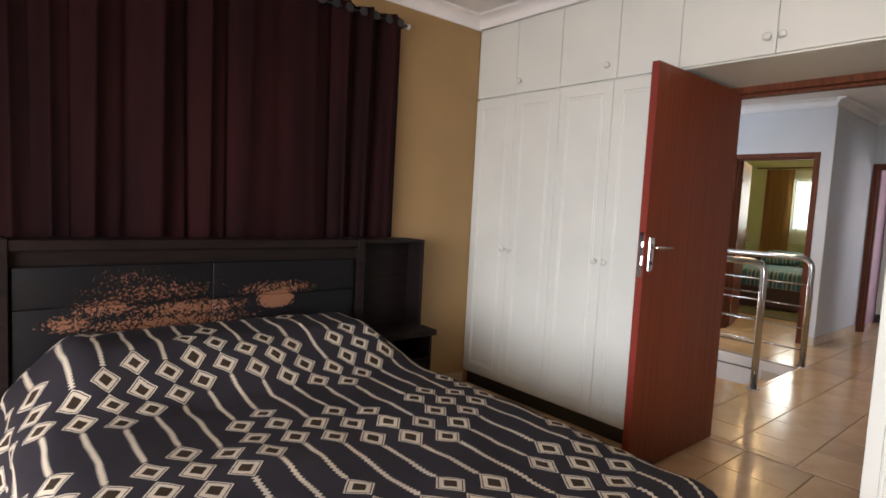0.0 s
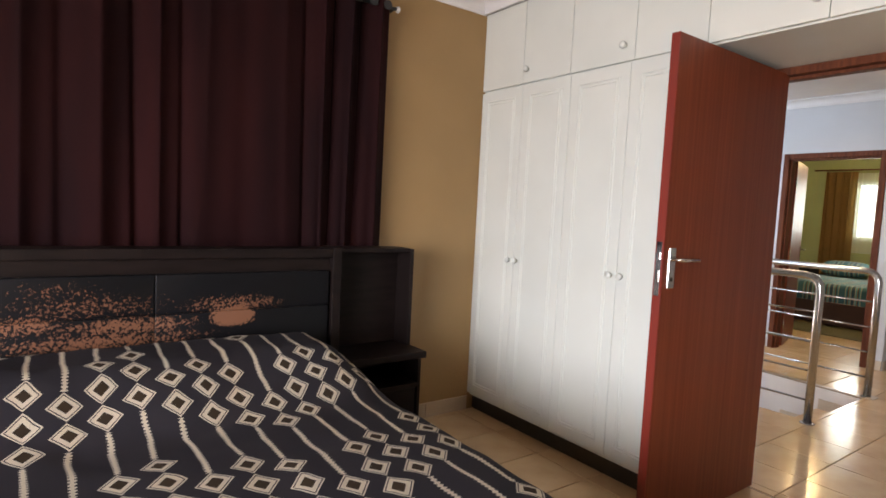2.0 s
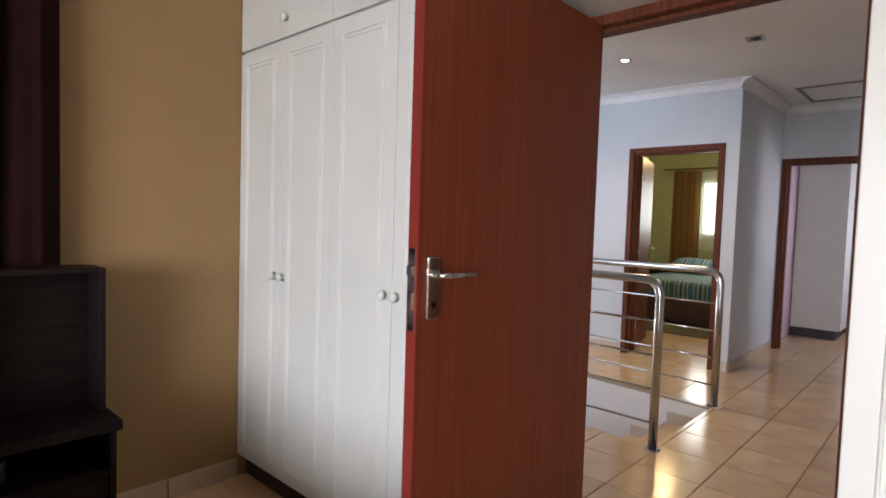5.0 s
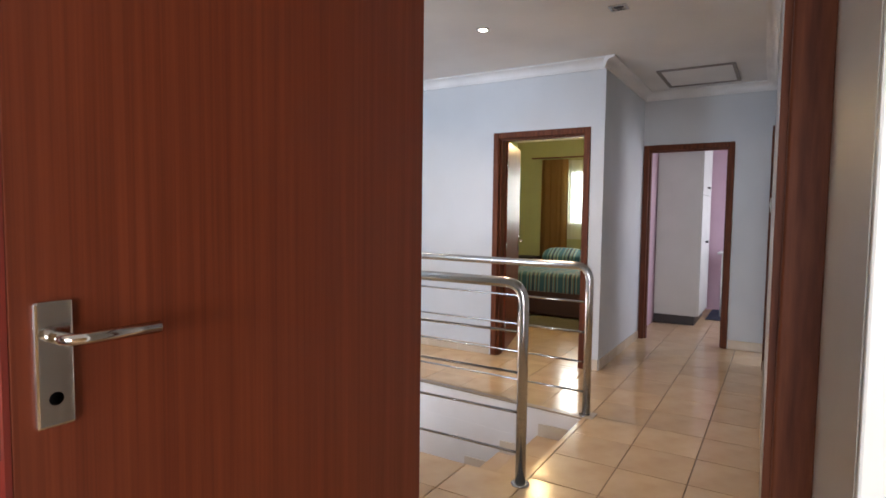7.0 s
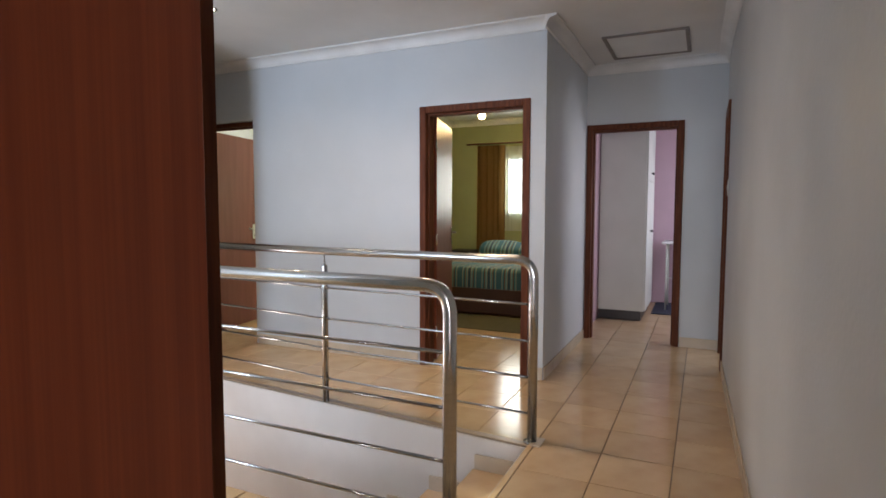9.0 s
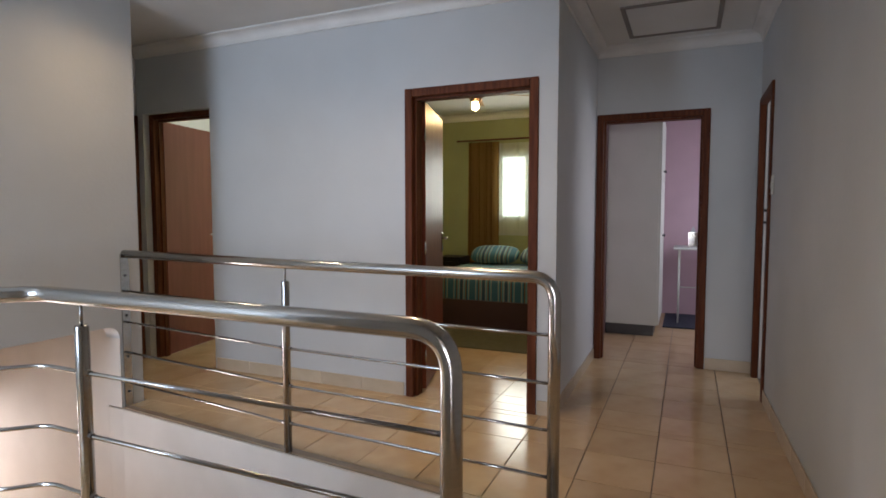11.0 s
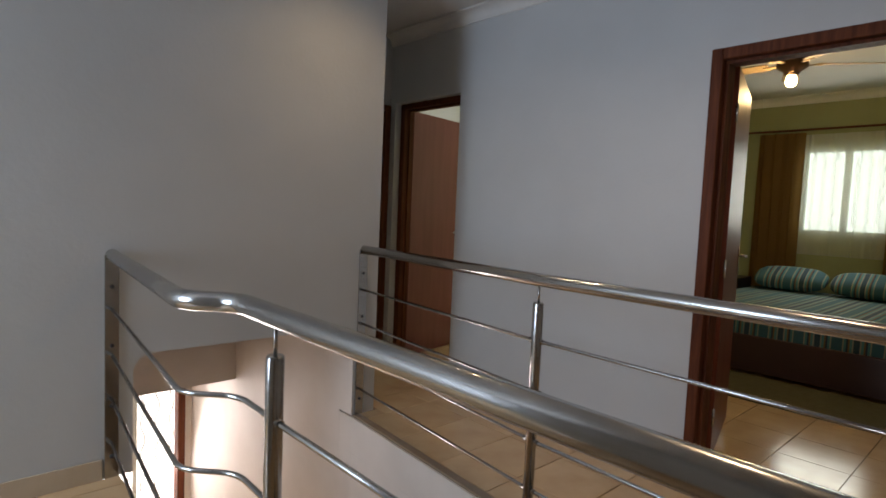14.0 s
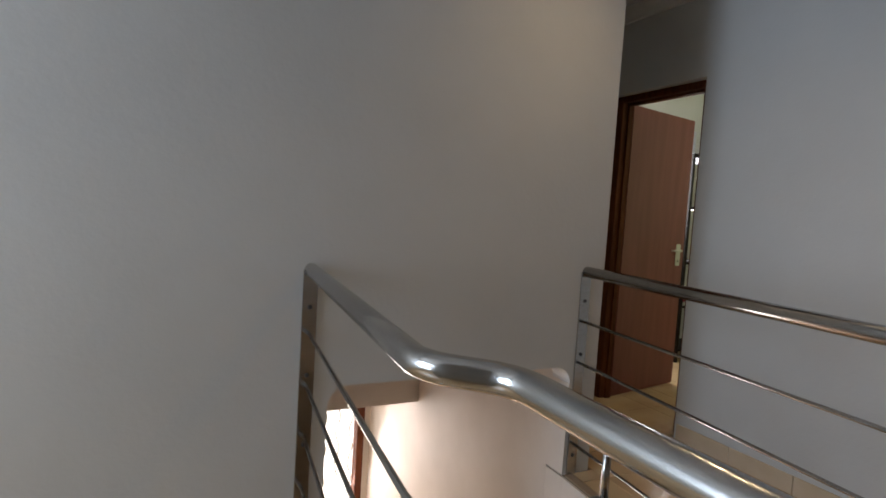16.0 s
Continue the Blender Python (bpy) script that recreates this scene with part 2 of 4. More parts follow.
    l.new(wear.outputs[0], bp.inputs["Height"]), l.new(bp.outputs[0], b.inputs["Normal"])
    return m


def striped_cloth():
    """Teal, navy, cream and brown stripes, along y, by a noise that varies across x alone."""
    m = bpy.data.materials.new("striped_bedding")
    m.use_nodes = True
    n, l = m.node_tree.nodes, m.node_tree.links
    b = n["Principled BSDF"]
    b.inputs["Roughness"].default_value = 0.85
    tc, mp, no, cr = (n.new("ShaderNode" + k) for k in ("TexCoord", "Mapping", "TexWave", "ValToRGB"))
    no.bands_direction = "Y"
    no.inputs["Scale"].default_value, no.inputs["Distortion"].default_value = 1.25, 0.4
    cr.color_ramp.interpolation = "CONSTANT"
    stops = ((0.0, (0.03, 0.10, 0.12)), (0.18, (0.27, 0.26, 0.18)), (0.27, (0.05, 0.17, 0.18)), (0.45, (0.02, 0.035, 0.06)),
             (0.6, (0.16, 0.10, 0.04)), (0.72, (0.07, 0.20, 0.20)), (0.88, (0.28, 0.27, 0.20)), (0.94, (0.02, 0.05, 0.07)))
    e = cr.color_ramp.elements
    e[0].position, e[0].color = 0, (*stops[0][1], 1)
    e[1].position, e[1].color = stops[1][0], (*stops[1][1], 1)
    for p, c in stops[2:]:
        e.new(p).color = (*c, 1)
    l.new(tc.outputs["Object"], mp.inputs[0]), l.new(mp.outputs[0], no.inputs["Vector"])
    l.new(no.outputs["Fac"], cr.inputs[0]), l.new(cr.outputs[0], b.inputs["Base Color"])
    return m


LEATHER, PRINT, STRIPES = leather(), bedspread_print(), striped_cloth()


# ---- tools ----
ORIGIN = {}


def box(bm, x0, x1, y0, y1, z0, z1, bevel=0.0, seg=2):
    g = bmesh.ops.create_cube(bm, size=1)["verts"]
    for v in g:
        v.co = Vector((x0 + (v.co.x + 0.5) * (x1 - x0), y0 + (v.co.y + 0.5) * (y1 - y0), z0 + (v.co.z + 0.5) * (z1 - z0)))
    if bevel:
        edges = list({e for v in g for e in v.link_edges})
        bmesh.ops.bevel(bm, geom=edges, offset=bevel, segments=seg, affect="EDGES", profile=0.5)
    return bm


def cubes(*boxes, bevel=0.0):
    bm = bmesh.new()
    for b in boxes:
        box(bm, *b, bevel=bevel)
    return bm


def tube(points, r, sides=14, bm=None, caps=True):
    """A round bar along a line of points."""
    bm = bm or bmesh.new()
    pts = [Vector(p) for p in points]
    rings, side = [], None
    for i, p in enumerate(pts):
        way = (pts[min(i + 1, len(pts) - 1)] - pts[max(i - 1, 0)]).normalized()
        if side is None:
            side = way.cross(Vector((0, 0, 1)) if abs(way.z) < 0.9 else Vector((1, 0, 0))).normalized()
        side = (side - way * side.dot(way)).normalized()
        up = side.cross(way)
        rings.append([bm.verts.new(p + r * (math.cos(a) * side + math.sin(a) * up)) for a in (k * math.tau / sides for k in range(sides))])
    for a, b in zip(rings, rings[1:]):
        for k in range(sides):
            bm.faces.new((a[k], a[(k + 1) % sides], b[(k + 1) % sides], b[k])).smooth = True
    if caps:
        bm.faces.new(rings[0][::-1]), bm.faces.new(rings[-1])
    return bm


def lathe(profile, at, axis="z", sides=20, bm=None):
    """A turned shape: (radius, height) pairs about an axis through at."""
    bm = bm or bmesh.new()
    at, rings = Vector(at), []
    for r, h in profile:
        ring = []
        for k in range(sides):
            c, s = r * math.cos(k * math.tau / sides), r * math.sin(k * math.tau / sides)
            ring.append(bm.verts.new(at + Vector({"z": (c, s, h), "x": (h, c, s), "y": (s, h, c)}[axis])))
        rings.append(ring)
    for a, b in zip(rings, rings[1:]):
        for k in range(sides):
            bm.faces.new((a[k], a[(k + 1) % sides], b[(k + 1) % sides], b[k])).smooth = True
    bm.faces.new(rings[0][::-1]), bm.faces.new(rings[-1])
    return bm


def rounded(points, radius, n=7):
    """The line through points, its inner corners turned into arcs."""
    pts = [Vector(p) for p in points]
    out = [pts[0]]
    for a, p, b in zip(pts, pts[1:], pts[2:]):
        r = min(radius, (a - p).length * 0.48, (b - p).length * 0.48)
        s, e = p + (a - p).normalized() * r, p + (b - p).normalized() * r
        out += [s.lerp(p, t).lerp(p.lerp(e, t), t) for t in (k / n for k in range(n + 1))]
    return out + [pts[-1]]


def thing(name, at, label, category, group="", kind=""):
    ob = tagged(new(name), label, category, group, kind)
    ob.location = at
    ob.empty_display_size = 0.1
    ORIGIN[ob] = Vector(at)
    return ob


def mesh_of(name, bm, mat, off=None):
    if off is not None:
        bmesh.ops.translate(bm, verts=bm.verts, vec=-off)
    bmesh.ops.recalc_face_normals(bm, faces=bm.faces)
    me = bpy.data.meshes.new(name)
    bm.to_mesh(me)
    bm.free()
    me.materials.append(mat)
    return me


def part(name, bm, mat, parent, label=""):
    o = ORIGIN.get(parent, Vector())
    ob = new(name, mesh_of(name, bm, mat, o))
    ob.parent = parent
    ORIGIN[ob] = o
    return tagged(ob, label)


def solo(name, bm, mat, label, category, group="", kind=""):
    """A thing, or a piece of the setting, of one mesh."""
    ob = new(name, mesh_of(name, bm, mat))
    ORIGIN[ob] = Vector()
    return tagged(ob, label, category, group, kind)


def wall(name, axis, a0, a1, b0, b1, z0, z1, mat, label, openings=()):
    """A wall along x or y from a0 to a1, b0 to b1 thick, with openings (from, to, sill, head) cut right through."""
    bm = bmesh.new()

    def piece(p, q, lo, hi):
        if q - p > 1e-4 and hi - lo > 1e-4:
            box(bm, *((p, q, b0, b1) if axis == "x" else (b0, b1, p, q)), lo, hi)
    at = a0
    for p, q, lo, hi in sorted(openings):
        piece(at, p, z0, z1)
        piece(p, q, z0, lo)
        piece(p, q, hi, z1)
        at = q
    piece(at, a1, z0, z1)
    return solo(name, bm, mat, label, "wall", kind="structure")


# ---- the large structure ----
CEILING = 2.64
# the rooms' floor slabs, with the stair's well left open
WX0, WX1, WY0, WY1 = 6.62, 7.63, 2.42, 5.258
WX2 = 7.872  # the well widens a little towards its far end


def prism(corners, z0, z1):
    bm = bmesh.new()
    lo = [bm.verts.new((x, y, z0)) for x, y in corners]
    hi = [bm.verts.new((x, y, z1)) for x, y in corners]
    bm.faces.new(lo[::-1]), bm.faces.new(hi)
    for i in range(len(lo)):
        bm.faces.new((lo[i], lo[(i + 1) % len(lo)], hi[(i + 1) % len(lo)], hi[i]))
    return bm


slabs = cubes((-0.6, 5.40, -1.2, 3.72, -0.20, -0.008), (5.40, 8.81, -0.6, WY0, -0.20, -0.008), (5.40, WX0, WY0, WY1, -0.20, -0.008),
              (WX2, 8.81, WY0, 6.55, -0.20, -0.008), (8.81, 13.2, -0.6, 7.3, -0.20, -0.008), (3.3, 5.40, 3.9, WY1 + 0.13, -0.20, -0.008))
wedge = prism([(WX1, WY0), (WX2, WY0), (WX2, WY1)], -0.20, -0.008)
me = bpy.data.meshes.new("wedge")
wedge.to_mesh(me), wedge.free(), slabs.from_mesh(me)
floor = solo("floor", slabs, GROUT, "beige glossy ceramic floor tiles with dark grout", "floor", kind="structure")
wall("wall_bedroom_window", "x", -0.6, 5.255, 3.72, 3.90, 0, CEILING, TAN, "tan painted plaster wall behind the bed")
wall("wall_bedroom_west", "y", -1.2, 3.72, -0.75, -0.6, 0, CEILING, TAN, "tan painted bedroom wall with a window opening", [(-0.9, 2.1, 0.3, 2.12)])
wall("wall_bedroom_south", "x", -0.6, 5.255, -1.35, -1.2, 0, CEILING, TAN, "tan painted plaster bedroom wall")
wall("wall_bedroom_door", "y", -1.2, 3.90, 5.255, 5.33, 0, CEILING, WALL, "pale grey wall with the bedroom doorway", [(1.31, 2.26, 0, 2.09)])
south = prism([(5.33, 1.20), (9.62, 1.20), (9.62, 1.430), (5.33, 1.336)], 0, CEILING)  # it runs a little askew
over = cubes((9.62, 10.29, 1.25, 1.43, 2.10, CEILING), (10.29, 10.363, 1.25, 1.43, 0, CEILING))
me = bpy.data.meshes.new("over")
over.to_mesh(me), over.free(), south.from_mesh(me)
solo("wall_landing_south", south, WALL, "pale grey plaster wall along the landing", "wall", kind="structure")
# out of view; its opening is added for the landing's fill lamp
wall("wall_landing_west", "y", 3.90, WY1, 3.28, 3.40, 0, CEILING, WALL, "unseen pale grey landing wall with an added window opening", [(4.0, 5.16, 0.8, 2.3)])
wall("wall_landing_east", "y", 2.65, 7.3, 8.81, 8.94, 0, CEILING, WALL, "pale grey wall with two doorways", [(2.78, 3.66, 0, 2.07), (5.42, 6.17, 0, 2.095)])
wall("wall_corridor_north", "x", 8.94, 10.363, 2.65, 2.78, 0, CEILING, WALL, "pale grey corridor wall")
wall("wall_corridor_end", "y", 0.6, 2.78, 10.363, 10.48, 0, CEILING, WALL, "pale grey wall with a doorway at the corridor's end", [(1.79, 2.64, 0, 2.07)])
wall("wall_passage_end", "x", 8.018, 8.81, 6.235, 6.365, 0, CEILING, WALL, "pale grey wall with a doorway at the passage's end", [(8.08, 8.803, 0, 2.07)])
# the wall above the stair, its lower edge rounded at the corners
bm = bmesh.new()
prof = [(3.28, CEILING), (3.28, 0.0), (6.672, 0.0)] + [(6.757 - 0.085 * math.cos(a), 0.458 + 0.085 * math.sin(a)) for a in (k * math.pi / 16 for k in range(9))]
prof += [(WX2 - 0.097 + 0.085 * math.sin(a), 0.455 + 0.085 * math.cos(a)) for a in (k * math.pi / 16 for k in range(9))] + [(WX2 - 0.012, 0.0), (8.018, 0.0), (8.018, CEILING)]
f = bm.faces.new([bm.verts.new((x, WY1, z)) for x, z in prof])
ext = bmesh.ops.extrude_face_region(bm, geom=[f])["geom"]
bmesh.ops.translate(bm, verts=[g for g in ext if isinstance(g, bmesh.types.BMVert)], vec=(0, 0.13, 0))
solo("wall_stair_north", bm, WALL, "pale grey wall with an arched opening above the stair", "wall", kind="structure")
solo("trim_arch_lining", cubes((WX2 - 0.0155, WX2 - 0.0125, WY1 - 0.001, 5.389, 0.001, 0.455)), CREAM, "cream painted side of the arched opening", "trim", kind="structure")
wall("wall_passage_west", "y", WY1 + 0.13, 6.55, 7.902, 8.018, 0, CEILING, WALL, "pale grey passage wall")
# below the landing
solo("wall_stairwell_east", prism([(WX1 - 0.012, WY0), (7.95, WY0), (7.95, 5.389), (WX2 - 0.012, 5.389), (WX2 - 0.012, WY1)], -2.9, -0.2305), CREAM,
     "white painted stairwell wall", "wall", kind="structure")
solo("trim_slab_edge", prism([(WX1 - 0.012, WY0), (WX1 - 0.001, WY0), (WX2 - 0.001, WY1 - 0.002), (WX2 - 0.001, 5.389), (WX2 - 0.012, 5.389), (WX2 - 0.012, WY1 - 0.002)], -0.23, -0.012), CREAM,
     "white painted edge of the landing slab", "trim", kind="structure")
wall("wall_stairwell_head", "y", 5.39, 7.98, WX2 - 0.012, 7.90, -2.9, 0.549, CREAM, "cream painted wall beside the stair")
wall("wall_stairwell_north", "x", 5.4, 8.018, 7.98, 8.13, -2.9, 0.63, CREAM, "cream painted wall with the stair window", [(6.96, 7.80, -1.95, -0.24)])
solo("trim_bulkhead", cubes((6.502, WX2 - 0.014, 6.95, 7.978, -0.21, 0.548), bevel=0.004), CREAM, "cream plastered bulkhead over the stair window", "bulkhead", kind="structure")
wall("wall_stairwell_west", "y", WY0, 7.98, WX0 - 0.12, WX0, -2.9, -0.203, CREAM, "cream painted stairwell wall")
solo("ceiling_stairwell", cubes((5.4, 7.90, 5.39, 7.98, 0.55, 0.63)), CREAM, "cream ceiling over the lower stair", "ceiling", kind="structure")
wall("wall_stairwell_side", "y", 5.39, 7.98, 6.38, 6.50, -0.2, 0.549, CREAM, "cream wall")
solo("floor_lower", cubes((5.4, 8.2, 2.3, 7.98, -3.0, -2.9)), TILE, "beige tiled lower floor", "floor", kind="structure")
# rooms off the landing
wall("wall_green_window", "y", 2.4, 5.6, 12.95, 13.10, 0, CEILING, GREEN, "green painted wall with a window", [(3.56, 4.36, 1.17, 2.08)])
wall("wall_green_north", "x", 8.94, 12.95, 5.25, 5.38, 0, CEILING, GREEN, "green painted bedroom wall")
wall("wall_green_south", "x", 10.48, 12.95, 2.78, 2.86, 0, CEILING, GREEN, "green painted bedroom wall")
wall("wall_pink_north", "x", 10.48, 13.0, 2.70, 2.778, 0, CEILING, PINK, "pink painted wall")
wall("wall_pink_east", "y", 0.5, 2.70, 12.95, 13.05, 0, CEILING, PINK, "pink painted wall")
# this opening is unseen, cut to hold the pink room's fill lamp
wall("wall_pink_south", "x", 10.48, 12.95, 0.5, 0.6, 0, CEILING, PINK, "pink painted wall with an added, unseen window opening", [(11.3, 12.3, 0.95, 2.05)])
# the opening in this wall is added for the bathroom's fill lamp
wall("wall_bath_south", "x", 9.0, 11.2, -0.6, -0.5, 0, CEILING, WHITETILE, "white tiled bathroom wall", [(9.6, 10.4, 1.2, 2.0)])
wall("wall_bath_west", "y", -0.5, 1.25, 9.0, 9.1, 0, CEILING, WHITETILE, "white tiled bathroom wall")
wall("wall_bath_east", "y", -0.5, 0.6, 10.48, 10.58, 0, CEILING, WHITETILE, "white tiled bathroom wall")
wall("wall_bath_return", "y", 0.6, 1.25, 10.33, 10.36, 0, CEILING, WHITETILE, "white tiled bathroom wall")
wall("wall_north_room_far", "y", 5.38, 7.3, 11.6, 11.7, 0, CEILING, PALE, "pale painted wall")
# unseen end wall; its opening is added for the north room's fill lamp
wall("wall_north_room_end", "x", 8.94, 11.7, 7.2, 7.3, 0, CEILING, PALE, "pale painted wall with an added window opening out of view", [(9.7, 10.9, 1.0, 2.2)])

ceil_main = cubes((-0.75, 13.2, -1.35, 7.3, CEILING, CEILING + 0.12))
solo("ceiling", ceil_main, CEIL, "white painted flat ceiling", "ceiling", kind="structure")


def cornice(name, run, out, mat=CORN):
    """A coved moulding along a straight run ((x, y), (x, y)); out: the way into the room; run ends are cut square."""
    bm = bmesh.new()
    (xa, ya), (xb, yb) = run
    sect = [(0, 0), (0, -0.085), (0.010, -0.082)]
    sect += [(0.012 + 0.060 * (1 - math.cos(a)), -0.078 + 0.062 * math.sin(a)) for a in (k * math.pi / 12 for k in range(7))] + [(0.085, -0.012), (0.085, 0)]
    rings = []
    for x, y in ((xa, ya), (xb, yb)):
        rings.append([bm.verts.new((x + out[0] * (d + 0.002), y + out[1] * (d + 0.002), CEILING - 0.002 + h)) for d, h in sect])
    k = len(sect)
    for i in range(k):
        bm.faces.new((rings[0][i], rings[0][(i + 1) % k], rings[1][(i + 1) % k], rings[1][i]))
    bm.faces.new(rings[0]), bm.faces.new(rings[1][::-1])
    return solo(name, bm, mat, "white coved plaster cornice", "cornice", kind="structure")


cornice("trim_cornice_bed_north", ((-0.6, 3.72), (4.66, 3.72)), (0, -1))
cornice("trim_cornice_bed_east", ((4.645, -1.2), (4.645, 3.72)), (-1, 0))
cornice("trim_cornice_east", ((8.81, 2.65), (8.81, 6.235)), (-1, 0))
cornice("trim_cornice_corridor", ((8.725, 2.65), (10.363, 2.65)), (0, -1))
cornice("trim_cornice_end", ((10.363, 1.43), (10.363, 2.65)), (-1, 0))
cornice("trim_cornice_south", ((5.33, 1.336), (9.62, 1.430)), (0, 1))
cornice("trim_cornice_south_end", ((9.62, 1.430), (10.363, 1.430)), (0, 1))
cornice("trim_cornice_green", ((12.95, 2.86), (12.95, 5.25)), (-1, 0))
cornice("trim_cornice_green_n", ((8.94, 5.25), (12.95, 5.25)), (0, -1))


# ---- doors ----
def frame_of(name, axis, lo, hi, b0, b1, head, label, width=0.055):
    """A rebated timber frame in an opening of a wall along axis: lo to hi are its outer sides, b0 to b1 its depth."""
    ob = thing(name, (lo, b0, 0) if axis == "x" else (b0, lo, 0), label, "door frame", kind="structure")
    mid = (b0 + b1) / 2

    def bar(p, q, z0, z1, c0, c1):
        return (p, q, c0, c1, z0, z1) if axis == "x" else (c0, c1, p, q, z0, z1)
    s = width
    for nm, p, q, z0, z1, ip, iq, iz0, iz1 in (("jamb", lo, lo + s, 0, head, lo + s, lo + s + 0.014, 0, head - s),
                                                ("jamb", hi - s, hi, 0, head, hi - s - 0.014, hi - s, 0, head - s),
                                                ("head", lo + s, hi - s, head - s, head, lo + s + 0.014, hi - s - 0.014, head - s - 0.014, head - s)):
        bm = cubes(bar(p, q, z0, z1, b0, b1), bevel=0.006)
        if b1 - b0 > 0.08:
            box(bm, *bar(ip, iq, iz0, iz1, b0 + 0.045, mid + 0.045))
        part(nm, bm, JAMB, ob)
    return ob


def lever(door, at, side, out, mat=CHROME):
    """A backplate with a lever and a keyhole; side: the way the lever points, out: the way it stands off, both along x or y."""
    at, side, out = Vector(at), Vector(side), Vector(out)
    up = Vector((0, 0, 1))

    def slab(w, h, d0, d1, c):
        bm = bmesh.new()
        box(bm, -w / 2, w / 2, d0, d1, -h / 2, h / 2, bevel=min(0.004, w / 4))
        bm.transform(Matrix.Translation(c) @ Matrix((side, out, up)).transposed().to_4x4())
        return bm
    plate = part("lock_plate", slab(0.046, 0.165, 0.0, 0.008, at), mat, door, "chrome lock plate")
    p = at + up * 0.035
    part("lever", tube(rounded([p, p + out * 0.045, p + out * 0.050 + side * 0.115], 0.02), 0.0085, 10), mat, plate, "chrome lever handle")
    part("keyhole", lathe([(0.0, 0.0), (0.009, 0.0), (0.009, 0.003), (0.0, 0.003)], at - up * 0.045 + out * 0.008, "y" if abs(out.y) > 0.5 else "x", 12), BLACK, plate)


def hinges(leaf, x, y, out, zs=(0.25, 1.02, 1.8)):
    for z in zs:
        part("hinge", tube([(x, y, z - 0.045), (x, y, z + 0.045)], 0.007, 8), CHROME, leaf)


frame_of("door_frame_bedroom", "y", 1.275, 2.285, 5.240, 5.348, 2.105, "dark stained timber door frame of the bedroom", 0.07)
d = thing("door_bedroom", (5.25, 2.165, 0), "open red-brown mahogany veneer flush door with chrome lever", "door", kind="structure")
part("leaf", cubes((4.352, 5.268, 2.146, 2.182, 0.012, 2.045), bevel=0.002), MAHOG, d)
part("lipping", cubes((4.344, 4.3515, 2.146, 2.182, 0.012, 2.045)), LIPPING, d, "bright red lipping on the free edge")
lever(d, (4.400, 2.146, 1.13), (1, 0, 0), (0, -1, 0))
part("lock_case", cubes((4.341, 4.3435, 2.153, 2.175, 1.02, 1.235)), CHROME, d, "chrome lock forend")
part("latch", cubes((4.330, 4.3405, 2.157, 2.171, 1.165, 1.19)), CHROME, d)
part("bolt", cubes((4.334, 4.3405, 2.157, 2.171, 1.075, 1.12)), CHROME, d)
hinges(d, 5.274, 2.190, None)

frame_of("door_frame_green", "y", 2.765, 3.675, 8.795, 8.955, 2.085, "brown stained timber door frame of the green bedroom")
d = thing("door_green", (8.96, 3.61, 0), "open brown wooden door into the green bedroom", "door", kind="structure")
bm = cubes((0.0, 0.805, -0.019, 0.019, 0.012, 2.03), bevel=0.002)
bm.transform(pose(8.965, 3.62, 0, 0, 0, 15))
part("leaf", bm, MAHOG, d)
c15, s15 = math.cos(radians(15)), math.sin(radians(15))
lever(d, (8.965 + 0.745 * c15 + 0.019 * s15, 3.62 + 0.745 * s15 - 0.019 * c15, 1.02), (-c15, -s15, 0), (s15, -c15, 0))
hinges(d, 8.955, 3.597, None)

frame_of("door_frame_pink", "y", 1.775, 2.645, 10.345, 10.495, 2.085, "brown stained timber door frame of the pink room")
frame_of("door_frame_bath", "x", 9.615, 10.295, 1.402, 1.447, 2.115, "brown stained timber door frame of the bathroom")
frame_of("door_frame_north", "y", 5.42, 6.17, 8.865, 8.955, 2.11, "dark timber door frame of the north room")
d = thing("door_north", (8.95, 6.12, 0), "half-open red-brown flush door with white lever plate", "door", kind="structure")
bm = cubes((0.0, 0.775, -0.02, 0.018, 0.012, 2.05), bevel=0.002)
bm.transform(pose(8.945, 6.115, 0, 0, 0, 10))
part("leaf", bm, REDDOOR, d)
lever(d, (9.628, 6.212, 1.02), (-1, 0, 0), (0, -1, 0), SILVER)
frame_of("door_frame_passage", "x", 8.075, 8.806, 6.222, 6.35, 2.085, "dark timber door frame at the passage's end")
d = thing("door_passage", (8.13, 6.28, 0), "closed dark brown flush door at the passage's end", "door", kind="structure")
part("leaf", cubes((8.132, 8.749, 6.282, 6.320, 0.012, 2.015), bevel=0.002), MAHOG, d)


# ---- bedroom ----
def knob(parent, at):
    part("knob", lathe([(0.007, 0), (0.007, -0.012), (0.016, -0.017), (0.0185, -0.024), (0.016, -0.031), (0.006, -0.034)], at, "x", 16), WHITE, parent, "round white knob")


def ring_bead(x, y0, y1, z0, z1, t):
    """A half-round bead that runs round a rectangle on a door's face."""
    bm = bmesh.new()
    rings = []
    for inset, rise in ((0, 0.0), (t * 0.25, 0.0038), (t * 0.5, 0.0046), (t * 0.75, 0.0038), (t, 0.0)):
        rings.append([bm.verts.new((x - rise, y, z)) for y, z in ((y0 + inset, z0 + inset), (y1 - inset, z0 + inset), (y1 - inset, z1 - inset), (y0 + inset, z1 - inset))])
    for p, q in zip(rings, rings[1:]):
        for i in range(4):
            bm.faces.new((p[i], p[(i + 1) % 4], q[(i + 1) % 4], q[i]))
    return bm


